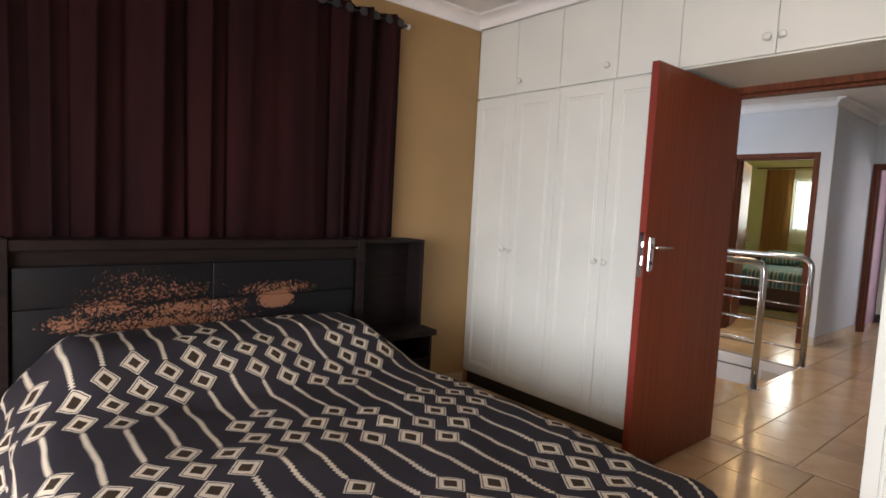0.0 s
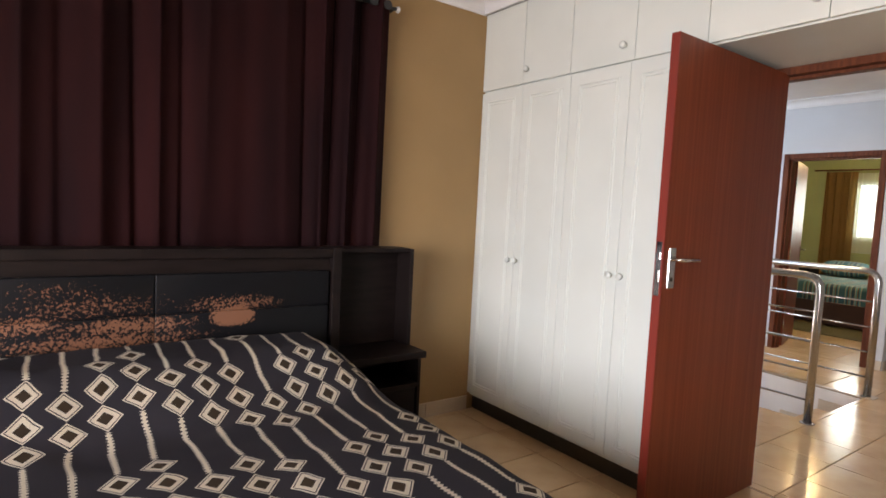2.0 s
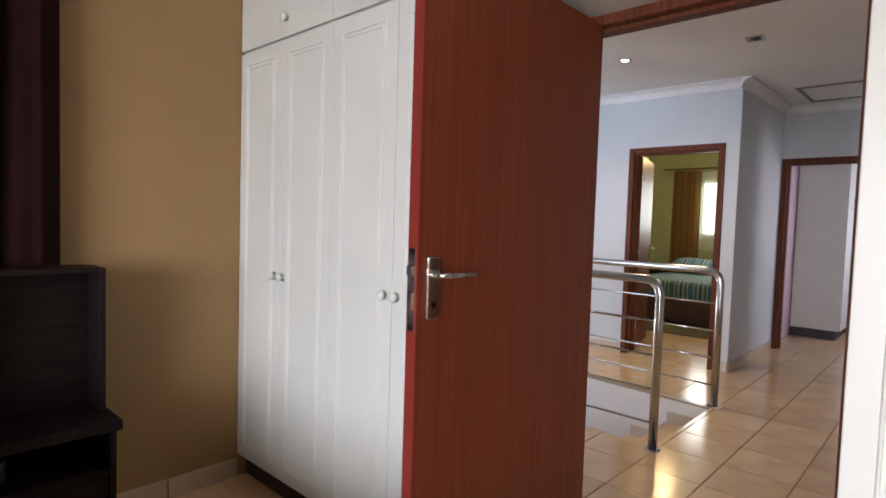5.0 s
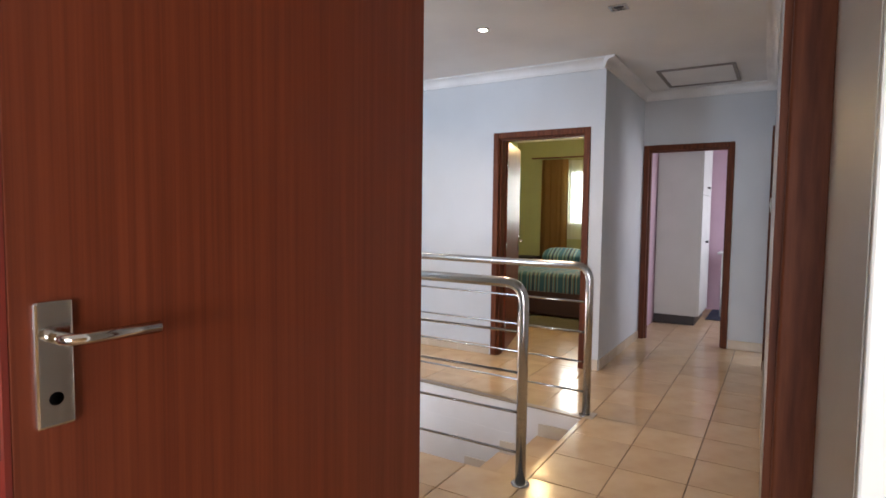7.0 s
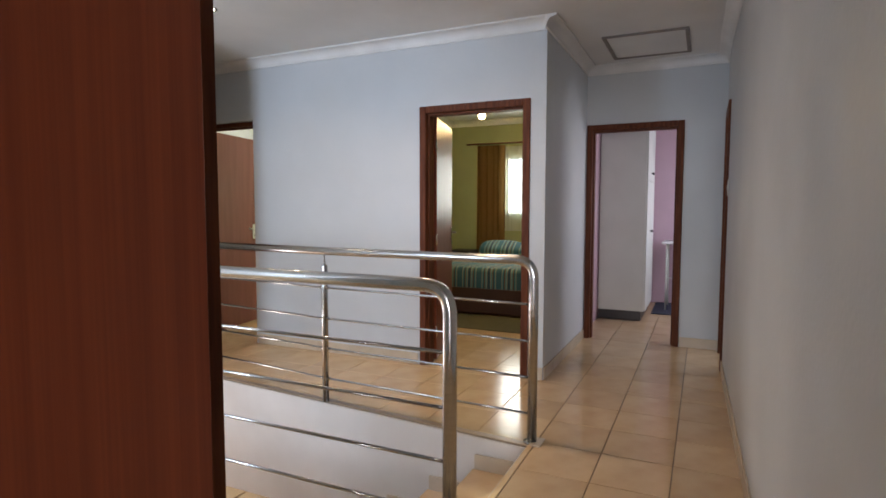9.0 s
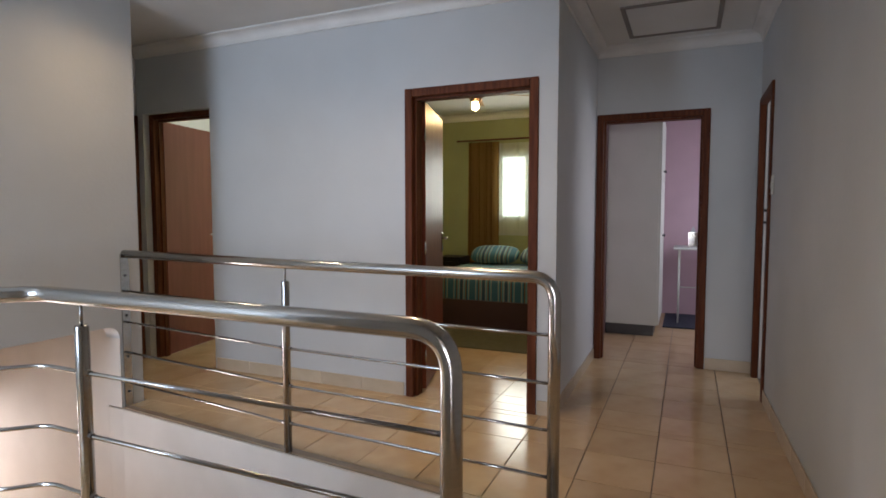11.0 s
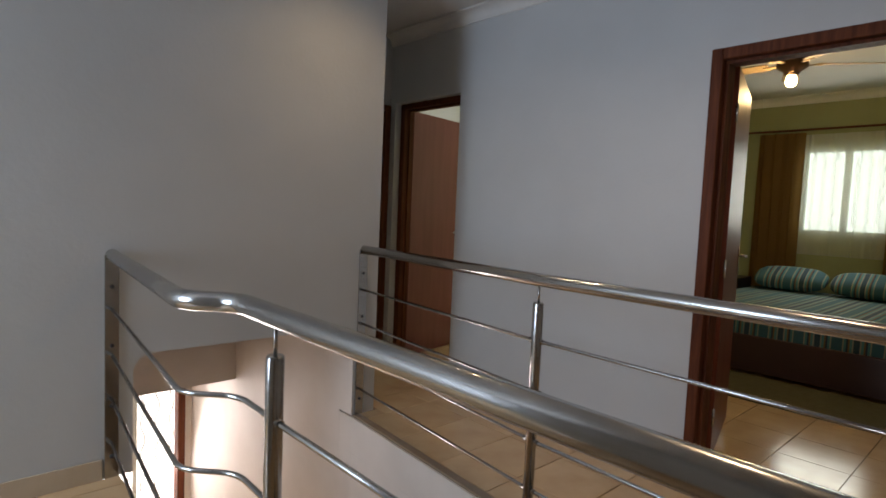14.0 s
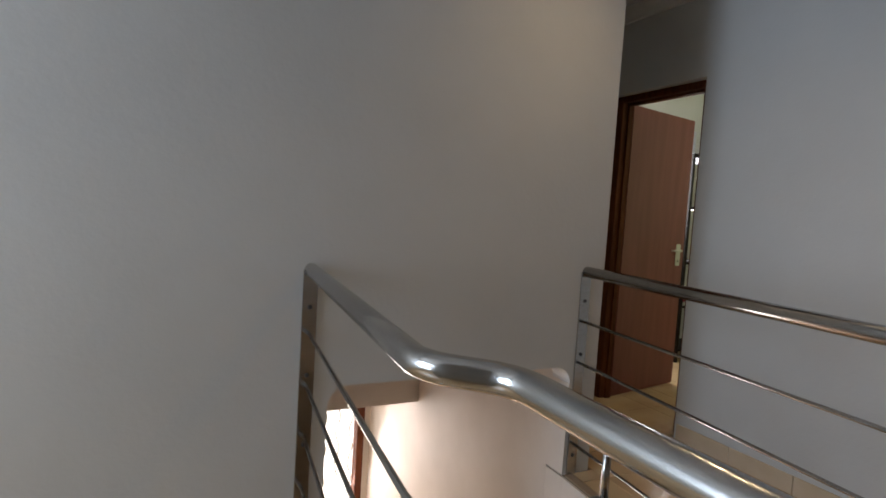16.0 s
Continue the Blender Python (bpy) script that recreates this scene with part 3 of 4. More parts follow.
def panel_door(parent, x, y0, y1, z0, z1, knob_y=None, knob_z=None):
    """A lacquered door with two raised panels bounded by grooves; it faces -x."""
    d = part("door", cubes((x, x + 0.018, y0 + 0.0015, y1 - 0.0015, z0 + 0.0015, z1 - 0.0015), bevel=0.003), WHITE, parent)
    if z1 - z0 > 1:
        for o, t in ((0.058, 0.009), (0.075, 0.008)):
            part("moulding", ring_bead(x, y0 + o, y1 - o, z0 + o, z1 - o, t), WHITE, d)
    if knob_y:
        knob(d, (x, knob_y, knob_z))


FRONT = 4.662


def wardrobe(y0, y1, mid, label):
    w = thing("wardrobe", (FRONT + 0.3, (y0 + y1) / 2, 0), label, "wardrobe", "built-in wardrobes")
    part("body", cubes((FRONT + 0.02, 5.252, y0 + 0.001, y1 - 0.001, 0.10, 2.068)), WHITE, w)
    part("kickboard", cubes((FRONT + 0.05, 5.252, y0 + 0.001, y1 - 0.001, 0.002, 0.099)), KICK, w, "black kickboard")
    panel_door(w, FRONT, mid, y1, 0.115, 2.068, mid + 0.032, 1.035)
    panel_door(w, FRONT, y0, mid, 0.115, 2.068, mid - 0.032, 1.035)


wardrobe(2.975, 3.718, 3.345, "white built-in wardrobe with two tall panelled doors")
wardrobe(2.22, 2.975, 2.598, "white built-in wardrobe with two panelled doors beside the doorway")
wardrobe(0.52, 1.28, 0.89, "white built-in wardrobe with a plain side beside the doorway")


def top_cupboard(y0, y1, splits, knobs, label):
    w = thing("top_cupboard", (FRONT + 0.3, (y0 + y1) / 2, 2.07), label, "cupboard", "top cupboards")
    part("body", cubes((FRONT + 0.02, 5.252, y0 + 0.001, y1 - 0.001, 2.072, 2.638)), WHITE, w)
    edges = [y0, *splits, y1]
    for a, b, k in zip(edges, edges[1:], knobs):
        panel_door(w, FRONT, a, b, 2.078, 2.56, k, 2.155)
    part("fascia", cubes((FRONT, FRONT + 0.018, y0 + 0.001, y1 - 0.001, 2.563, 2.638)), WHITE, w)


top_cupboard(2.985, 3.718, (3.352,), (3.31, None), "white top cupboard with round knob above the wardrobe")
top_cupboard(2.22, 2.985, (2.583,), (None, 2.64), "white top cupboard with two plain doors above the wardrobe")
top_cupboard(1.28, 2.22, (1.765,), (1.735, 1.80), "white top cupboard with two knobs over the doorway")
top_cupboard(0.52, 1.28, (0.89,), (0.86, 0.92), "white top cupboard over the wardrobe")

# bed: base and mattress under a spread that swells over the pillows and hangs down at the sides
BX0, BX1, BY0, BY1 = 1.965, 3.515, 1.36, 3.375
bed = thing("bed", ((BX0 + BX1) / 2, (BY0 + BY1) / 2, 0), "queen bed with a dark wooden base on the tiled floor", "bed")
part("base", cubes((BX0 + 0.05, BX1 - 0.05, BY0 + 0.05, BY1, 0.06, 0.30), bevel=0.01), DARKWOOD, bed)
part("mattress", cubes((BX0 + 0.03, BX1 - 0.03, BY0 + 0.03, BY1, 0.302, 0.54), bevel=0.04), RUG, bed)
for x in (BX0 + 0.12, BX1 - 0.12):
    for y in (BY0 + 0.12, BY1 - 0.12):
        part("foot", lathe([(0.03, 0), (0.035, 0.059)], (x, y, 0.001), sides=12), DARKWOOD, bed)


def bedspread():
    bm = bmesh.new()
    layer = bm.loops.layers.uv.new("UVMap")
    nu, nv = 110, 100
    width, length, drop = BX1 - BX0, BY1 - BY0, 0.36
    su = [-drop + (width + 2 * drop) * i / nu for i in range(nu + 1)]
    sv = [-drop + (length + drop) * j / nv for j in range(nv + 1)]
    r = 0.09

    def fold(s, size):
        """How far along the top, and how far down, a point s along the cloth lies when it bends over an edge at 0."""
        if s >= r:
            return s, 0.0
        if s > -r * 0.57:
            a = (r - s) / (r * 1.57) * math.pi / 2
            return r - r * math.sin(a), r - r * math.cos(a)
        return -0.012 * min(1, -s / 0.2), r + (-s - r * 0.57)
    grid = []
    for j, v in enumerate(sv):
        row = []
        for i, u in enumerate(su):
            if u < width / 2:
                x, dz = fold(u, width)
            else:
                x, dz = fold(width - u, width)
                x = width - x
            y, dy = fold(v, length)
            down = max(dz, dy) if min(dz, dy) > 0 else dz + dy
            t = min(1, max(0, (v - (length - 0.75)) / 0.45))
            edge = min(1, max(0, min(u, width - u) / 0.22))
            edge = edge * edge * (3 - 2 * edge)
            swell = 0.148 * t * t * (3 - 2 * t) * (0.2 + 0.8 * edge)
            tail = max(0, (v - (length - 0.16)) / 0.16)
            swell -= 0.05 * tail * tail
            p = Vector((u * 2.2, v * 2.2, 0))
            z = 0.592 + swell + 0.014 * noise.noise(p * 1.3) + 0.006 * noise.noise(p * 4) - 0.02 * (1 - edge) - down
            wave = 0.016 * math.sin(v * 17 + 2 * noise.noise(p)) if dz > r else 0.0
            wave_y = 0.014 * math.sin(u * 15) if dy > r else 0.0
            x += (wave + 0.045 * min(1, down / 0.3)) * (-1 if u < width / 2 else 1) if dz > 0.02 else 0
            row.append((bm.verts.new((BX0 + x, BY0 + y - abs(wave_y), max(z, 0.03))), (u + 1, v + 1)))
        grid.append(row)
    for j in range(nv):
        for i in range(nu):
            q = (grid[j][i], grid[j][i + 1], grid[j + 1][i + 1], grid[j + 1][i])
            face = bm.faces.new([k[0] for k in q])
            face.smooth = True
            for loop, k in zip(face.loops, q):
                loop[layer].uv = k[1]
    hem = [k[0].co.copy() + Vector((0, 0.004, 0.003)) for k in grid[-1]]
    bmesh.ops.solidify(bm, geom=bm.faces[:], thickness=0.006)
    return bm, hem


cloth, hem = bedspread()
spread = solo("bedspread", cloth, PRINT, "charcoal cotton bedspread with cream diamond print on the bed", "bedspread")
part("piping", tube(hem, 0.0045, 6), material("cream_piping", (0.66, 0.58, 0.44), 0.8, scale=40), spread, "cream piping along the head end")
HBY = 3.40
hb = thing("headboard", (2.75, 3.47, 0), "dark wooden headboard with peeling black leatherette pads", "headboard")
part("back", cubes((1.93, 3.535, 3.452, 3.52, 0.05, 1.075)), DARKWOOD, hb)
part("top_rail", cubes((1.93, 3.535, 3.392, 3.53, 1.055, 1.100), bevel=0.006), DARKWOOD, hb)
part("upper_band", cubes((1.95, 3.515, 3.425, 3.452, 0.99, 1.054)), DARKWOOD, hb)
for x in (1.93, 3.515):
    part("post", cubes((x, x + 0.045, 3.385, 3.535, 0.002, 1.105), bevel=0.004), DARKWOOD, hb)


def pad(x0, x1, z0, z1):
    bm = bmesh.new()
    box(bm, x0, x1, 3.402, 3.45, z0, z1, bevel=0.006, seg=3)
    for f in bm.faces:
        f.smooth = True
    return bm


for x0, x1 in ((1.985, 2.7355), (2.7365, 3.505)):
    for z0, z1 in ((0.35, 0.8235), (0.8238, 0.992)):
        part("pad", pad(x0, x1, z0, z1), LEATHER, hb, "black leatherette pad flaked to its tan backing")

bc = thing("bookcase", (3.78, 3.5, 0.57), "dark wooden niche unit beside the headboard", "shelf")
part("side", cubes((3.968, 3.990, 3.398, 3.555, 0.572, 1.098), bevel=0.003), DARKWOOD, bc)
part("side", cubes((3.562, 3.575, 3.42, 3.555, 0.572, 1.085)), DARKWOOD, bc)
part("top", cubes((3.562, 3.9675, 3.402, 3.555, 1.080, 1.100), bevel=0.003), DARKWOOD, bc)
part("back", cubes((3.576, 3.967, 3.535, 3.55, 0.572, 1.079)), DARKWOOD, bc)
ns = thing("nightstand", (3.78, 3.45, 0), "dark wooden nightstand with an open shelf and drawer", "nightstand")
part("top", cubes((3.540, 4.005, 3.255, 3.67, 0.535, 0.570), bevel=0.005), DARKWOOD, ns)
part("side", cubes((3.972, 3.992, 3.285, 3.66, 0.012, 0.534), bevel=0.002), DARKWOOD, ns)
part("side", cubes((3.550, 3.570, 3.285, 3.66, 0.012, 0.534), bevel=0.002), DARKWOOD, ns)
part("back", cubes((3.571, 3.971, 3.64, 3.655, 0.012, 0.534)), DARKWOOD, ns)
part("shelf", cubes((3.571, 3.971, 3.285, 3.639, 0.375, 0.398)), DARKWOOD, ns)
dr = part("drawer", cubes((3.574, 3.968, 3.295, 3.62, 0.09, 0.370), bevel=0.004), DARKWOOD, ns)
part("knob", lathe([(0.008, 0), (0.008, -0.015), (0.016, -0.02), (0.014, -0.03), (0.0, -0.032)], (3.77, 3.295, 0.26), "y", 14), BLACK, dr)
part("plinth", cubes((3.571, 3.971, 3.30, 3.62, 0.002, 0.085)), DARKWOOD, ns)
cup = lathe([(0.028, 0), (0.034, 0.004), (0.036, 0.07), (0.032, 0.075)], (3.66, 3.40, 0.399), sides=16)
solo("cup", cup, BLACK, "small dark cup on the nightstand shelf", "cup")


def curtain(x0, x1, y, z0, z1, waves, depth, seed, n=400):
    rnd = random.Random(seed)
    ph = [rnd.uniform(0, 6.28) for _ in range(6)]
    bm = bmesh.new()
    rows = 14
    g = []
    for k in range(rows + 1):
        h = k / rows
        row = []
        for i in range(n + 1):
            s = i / n
            a = s * waves * math.tau + 2.2 * math.sin(s * 11 + ph[0]) + 1.1 * math.sin(s * 27 + ph[1])
            loose = 0.6 + 0.4 * h
            d = depth * (0.65 + 0.35 * math.sin(s * 19 + ph[5])) * (loose * math.sin(a) + 0.28 * (1 - h) * math.sin(2.1 * a + ph[2]) + 0.12 * math.sin(3 * a + ph[3] + 1.5 * h))
            sway = 0.018 * (1 - h) * math.sin(s * 31 + ph[4])
            row.append(bm.verts.new((x0 + (x1 - x0) * s + 0.4 * depth * math.sin(2 * a) * 0.5 + sway, y + d, z0 + (z1 - z0) * h)))
        g.append(row)
    for a, b in zip(g, g[1:]):
        for i in range(n):
            bm.faces.new((a[i], a[i + 1], b[i + 1], b[i])).smooth = True
    return bm


cu = thing("curtain", (2.3, 3.62, 0.7), "closed aubergine eyelet curtain in deep folds behind the headboard", "curtain")
part("cloth", curtain(0.55, 3.895, 3.612, 0.72, 2.435, 16, 0.040, 4), CURTAIN, cu)
rod = thing("curtain_rod", (2.3, 3.62, 2.39), "black metal curtain rod", "curtain rod")
part("rod", tube([(0.4, 3.612, 2.395), (3.935, 3.612, 2.395)], 0.010, 10), BLACK, rod)
part("finial", lathe([(0.0, 0), (0.016, 0.004), (0.018, 0.016), (0.0, 0.03)], (3.935, 3.612, 2.395), "x", 12), SILVER, rod)
part("bracket", cubes((3.915, 3.925, 3.62, 3.719, 2.385, 2.405)), BLACK, rod)
for k in range(12):
    x = 3.865 - k * 0.088
    part("eyelet", lathe([(0.024, -0.002), (0.026, 0.0), (0.024, 0.002)], (x, 3.5755 - 0.004 * (k % 2), 2.393), "y", 14), BLACK, cu)


# ---- landing ----
def railing(name, line, posts, ends, label):
    """A steel balustrade: line is the handrail's plan; it drops into the floor at its first point. posts: standards; ends: flat bars."""
    ob = thing(name, (*line[0], 0), label, "railing", "stair railings")
    top = 1.0
    pts = [(line[0][0], line[0][1], 0.002), (line[0][0], line[0][1], top)] + [(x, y, top) for x, y in line[1:]]
    part("handrail", tube(rounded(pts[:3], 0.105, 9)[:-1] + rounded(pts[2:], 0.055, 7), 0.026, 20), STEEL, ob)
    part("base_flange", lathe([(0.028, 0), (0.046, 0), (0.046, 0.006), (0.028, 0.008)], (*line[0], 0.001), sides=20), STEEL, ob)
    for z in (0.76, 0.557, 0.358, 0.157):
        part("rod", tube(rounded([(x, y, z) for x, y in line], 0.05, 5), 0.0075, 8), STEEL, ob)
    for x, y in posts:
        p = part("post", lathe([(0.021, 0.002), (0.021, 0.905), (0.018, 0.912)], (x, y, 0), sides=20), STEEL, ob)
        part("pin", tube([(x, y, 0.91), (x, y, 0.98)], 0.005, 8), STEEL, p)
        for z in (0.76, 0.557, 0.358, 0.157):
            part("sleeve", tube([(x, y - 0.033, z), (x, y + 0.033, z)], 0.0105, 10), STEEL, p)
    for x, y in ends:
        e = part("end_bar", cubes((x - 0.028, x + 0.028, y - 0.006, y + 0.004, 0.002, 1.0), bevel=0.002), STEEL, ob, "flat steel bar screwed to the wall")
        for z in (0.86, 0.6, 0.33, 0.1):
            part("screw", lathe([(0.009, 0), (0.009, -0.003), (0.005, -0.005)], (x, y - 0.006, z), "y", 10), BLACK, e)
    return ob


railing("railing_near", [(6.562, 2.40), (6.566, 3.70), (6.570, 3.865), (6.462, 3.975), (6.585, 5.245)], [(6.566, 3.665)], [(6.585, 5.252)],
        "stainless steel railing with four rods and a kinked handrail")
railing("railing_far", [(7.686, 2.411), (7.71, 3.0), (7.745, 3.83), (7.903, 5.245)], [(7.745, 3.83)], [(7.903, 5.252)],
        "stainless steel railing with four rods along the stairwell edge")
solo("newel_tile", cubes((7.626, 7.746, 2.351, 2.409, 0.001, 0.009), bevel=0.002), SKIRT, "small beige tile under the railing's foot", "tile")

# stair: tiled treads and risers, one step at a time
stair = thing("stairs", ((WX0 + WX1) / 2, WY0, -2.9), "beige tiled stair going down between the railings", "stairs", kind="structure")
GO, RISE = 0.285, 0.18
for k in range(11):
    y, z = WY0 + GO * k, -RISE * (k + 1)
    part("step_core", cubes((WX0 + 0.002, WX1 - 0.014, y + 0.012, y + GO + 0.011, z - 0.25, z - 0.013)), CREAM, stair)
    for j in range(3):
        w = (WX1 - 0.016 - WX0 - 0.002) / 3
        x = WX0 + 0.002 + w * j
        part("tread_tile", cubes((x + 0.002, x + w - 0.002, y + 0.014, y + GO + 0.022, z - 0.012, z), bevel=0.002), TILE, stair)
        part("riser_tile", cubes((x + 0.002, x + w - 0.002, y + 0.002, y + 0.011, z + 0.003, z + RISE - 0.013)), SKIRT, stair)
solo("floor_half_landing", cubes((5.6, WX2, WY0 + GO * 11 + 0.02, 7.98, -2.2, -1.98)), TILE, "beige tiled half landing", "floor", kind="structure")
# stair skirting tiles that step down along the white side
for k in range(8):
    y, z = WY0 + GO * k, -RISE * (k + 1)
    part("skirting_tile", cubes((WX1 - 0.026, WX1 - 0.014, y + 0.03, y + GO + 0.01, z + 0.001, z + 0.085)), SKIRT, stair)


def downlight(at, lit, label):
    ob = thing("downlight", at, label, "downlight", "ceiling downlights")
    x, y, z = at
    part("trim_ring", lathe([(0.050, 0.0), (0.050, -0.004), (0.040, -0.007), (0.034, -0.003), (0.034, 0.0)], (x, y, z), sides=24), CHROME if lit else SILVER, ob)
    part("lamp", lathe([(0.0, -0.0035), (0.030, -0.0040), (0.0, -0.0075)], (x, y, z), sides=20), SPOTLAMP if lit else BLACK, ob)


for y in (3.22, 4.70):
    downlight((7.67, y, CEILING - 0.001), True, "lit round recessed downlight in the ceiling")
hat = thing("attic_hatch", (9.77, 2.05, CEILING), "closed white attic hatch with a grey wooden frame", "hatch", kind="structure")
HX0, HX1, HY0, HY1 = 9.43, 10.14, 1.735, 2.375
for b in ((HX0, HX1, HY0, HY0 + 0.03), (HX0, HX1, HY1 - 0.03, HY1), (HX0, HX0 + 0.03, HY0 + 0.031, HY1 - 0.031), (HX1 - 0.03, HX1, HY0 + 0.031, HY1 - 0.031)):
    part("frame", cubes((*b, CEILING - 0.014, CEILING - 0.001), bevel=0.002), material("hatch_frame_paint", (0.22, 0.19, 0.17), 0.5), hat)
part("lid", cubes((HX0 + 0.031, HX1 - 0.031, HY0 + 0.031, HY1 - 0.031, CEILING - 0.006, CEILING - 0.001)), CEIL, hat)
sp = thing("square_downlight", (7.70, 2.28, CEILING), "unlit square chrome downlight in the ceiling", "downlight")
bm = cubes((7.645, 7.745, 2.225, 2.24, CEILING - 0.009, CEILING - 0.001), (7.645, 7.745, 2.32, 2.335, CEILING - 0.009, CEILING - 0.001),
           (7.645, 7.66, 2.2405, 2.3195, CEILING - 0.009, CEILING - 0.001), (7.73, 7.745, 2.2405, 2.3195, CEILING - 0.009, CEILING - 0.001))
part("trim", bm, CHROME, sp)
part("lamp", lathe([(0.0, -0.002), (0.032, -0.003), (0.02, -0.008), (0.0, -0.009)], (7.695, 2.28, CEILING), sides=18), BLACK, sp)
sw = thing("light_switch", (9.55, 1.43, 1.45), "white plastic light switch on the wall", "switch")
part("plate", cubes((9.505, 9.585, 1.4285, 1.438, 1.38, 1.50), bevel=0.003), WHITE, sw)
part("rocker", cubes((9.53, 9.56, 1.438, 1.443, 1.42, 1.46), bevel=0.002), WHITE, sw)

# ---- stair window ----
w = thing("window_stair", (7.38, 8.05, -1.95), "bright stair window with white scrolled bars and a brown timber frame", "window", kind="structure")
# daylight is put into the pane as emission, nothing lies behind it
OUT = glow("daylight_glow", (1.0, 0.98, 0.94), 4.0)
for x0, x1 in ((6.96, 7.01), (7.735, 7.80)):
    part("jamb", cubes((x0, x1, 7.965, 8.09, -1.95, -0.24), bevel=0.004), JAMB, w, "brown timber jamb")
part("mullion", cubes((7.36, 7.40, 8.03, 8.07, -1.95, -0.24), bevel=0.003), WHITE, w, "white mullion")
part("glass", cubes((7.01, 7.735, 8.075, 8.081, -1.95, -0.24)), OUT, w, "frosted glass whose own glow stands for daylight")
for k in range(6):
    x = 7.07 + k * 0.124
    part("bar", tube([(x + 0.020 * math.sin(j * 0.9), 8.02, -1.95 + 1.71 * j / 40) for j in range(41)], 0.007, 6), WHITE, w, "white scrolled burglar bar")

# ---- green bedroom ----
w = thing("window_green", (12.95, 3.96, 1.17), "white framed window with burglar bars in the green bedroom", "window", kind="structure")
for y0, y1, z0, z1 in ((3.56, 4.36, 1.17, 1.215), (3.56, 4.36, 2.035, 2.08), (3.56, 3.605, 1.216, 2.034), (4.315, 4.36, 1.216, 2.034), (3.925, 3.985, 1.216, 2.034)):
    part("frame", cubes((12.98, 13.03, y0, y1, z0, z1), bevel=0.003), WHITE, w)
# the glass emits light itself, in place of the day outside
part("glass", cubes((13.04, 13.046, 3.56, 4.36, 1.17, 2.08)), glow("pale_daylight_glow", (0.84, 0.98, 0.92), 2.1), w)
for k in range(7):
    y = 3.66 + k * 0.1
    part("bar", tube([(12.965, y + (-1) ** k * 0.045 * (2 * abs(j / 4 % 1 - 0.5) - 0.5), 1.18 + 0.89 * j / 24) for j in range(25)], 0.004, 6), WHITE, w)


def drape(name, y0, y1, x, z0, z1, waves, depth, mat, label):
    ob = thing(name, (x, (y0 + y1) / 2, z0), label, "curtain")
    bm = curtain(y0, y1, 0, z0, z1, waves, depth, 7, 120)
    for v in bm.verts:
        v.co = Vector((x + v.co.y, v.co.x, v.co.z))
    part("cloth", bm, mat, ob)
    return ob


drape("curtain", 4.33, 4.78, 12.87, 0.05, 2.24, 6, 0.03, GOLD, "gold curtain drawn aside at the green room's window")
drape("curtain", 3.18, 3.57, 12.87, 0.05, 2.24, 5, 0.03, GOLD, "gold curtain drawn aside at the window")
drape("net_curtain", 3.50, 4.40, 12.91, 0.95, 2.22, 11, 0.012, NET, "sheer white net curtain over the window")
cr2 = solo("curtain_pole", tube([(12.87, 3.1, 2.27), (12.87, 4.95, 2.27)], 0.012, 10), JAMB, "thin brown curtain pole on the green wall", "curtain rod")

gb = thing("bed_green_room", (11.9, 3.9, 0), "bed with a dark base and striped bedding", "bed")
part("base", cubes((11.05, 12.82, 3.15, 4.66, 0.08, 0.30), bevel=0.01), DARKWOOD, gb)
part("foot_board", cubes((11.0, 11.05, 3.13, 4.68, 0.03, 0.33), bevel=0.008), material("dark_red_wood", (0.05, 0.018, 0.012), 0.4), gb)
part("mattress", cubes((11.07, 12.82, 3.17, 4.64, 0.302, 0.47), bevel=0.04), CREAM, gb)
bm = bmesh.new()
box(bm, 11.02, 12.80, 3.12, 4.70, 0.26, 0.575, bevel=0.06, seg=4)
for v in bm.verts:
    if v.co.z < 0.3:
        v.co.x -= 0.012 * math.sin(v.co.y * 20)
for f in bm.faces:
    f.smooth = True
solo("striped_duvet", bm, STRIPES, "teal, navy and cream striped duvet on the bed", "duvet")


def pillow(x, y, turn):
    bm = bmesh.new()
    bmesh.ops.create_uvsphere(bm, u_segments=24, v_segments=14, radius=1)
    for v in bm.verts:
        c = v.co
        s = lambda a: math.copysign(abs(a) ** 0.6, a)
        v.co = Vector((s(c.x) * 0.17, s(c.y) * 0.33, c.z * 0.085))
    for f in bm.faces:
        f.smooth = True
    bm.transform(pose(x, y, 0.705, 0, -28, turn))
    return solo("pillow", bm, STRIPES, "plump striped pillow leaning at the head of the bed", "pillow", "pillows")


pillow(12.58, 4.28, 3)
pillow(12.58, 3.60, -3)
solo("bedroom_rug", cubes((10.25, 10.98, 3.1, 4.7, 0.001, 0.012), bevel=0.004), RUG, "dull olive rug at the foot of the bed", "rug")
fan = thing("ceiling_fan", (10.77, 3.9, 2.39), "brown ceiling fan with five blades and a lit lamp", "ceiling fan")
part("rod", tube([(10.77, 3.9, 2.53), (10.77, 3.9, CEILING - 0.001)], 0.012, 10), BRASS, fan)
part("motor", lathe([(0.02, 0.15), (0.07, 0.13), (0.105, 0.08), (0.105, 0.03), (0.06, 0.0), (0.045, -0.03)], (10.77, 3.9, 2.40), sides=24), BRASS, fan)
part("lamp_glass", lathe([(0.025, 0.0), (0.036, -0.02), (0.040, -0.05), (0.03, -0.08), (0.0, -0.09)], (10.77, 3.9, 2.375), sides=20), LAMP, fan, "lit frosted lamp glass")
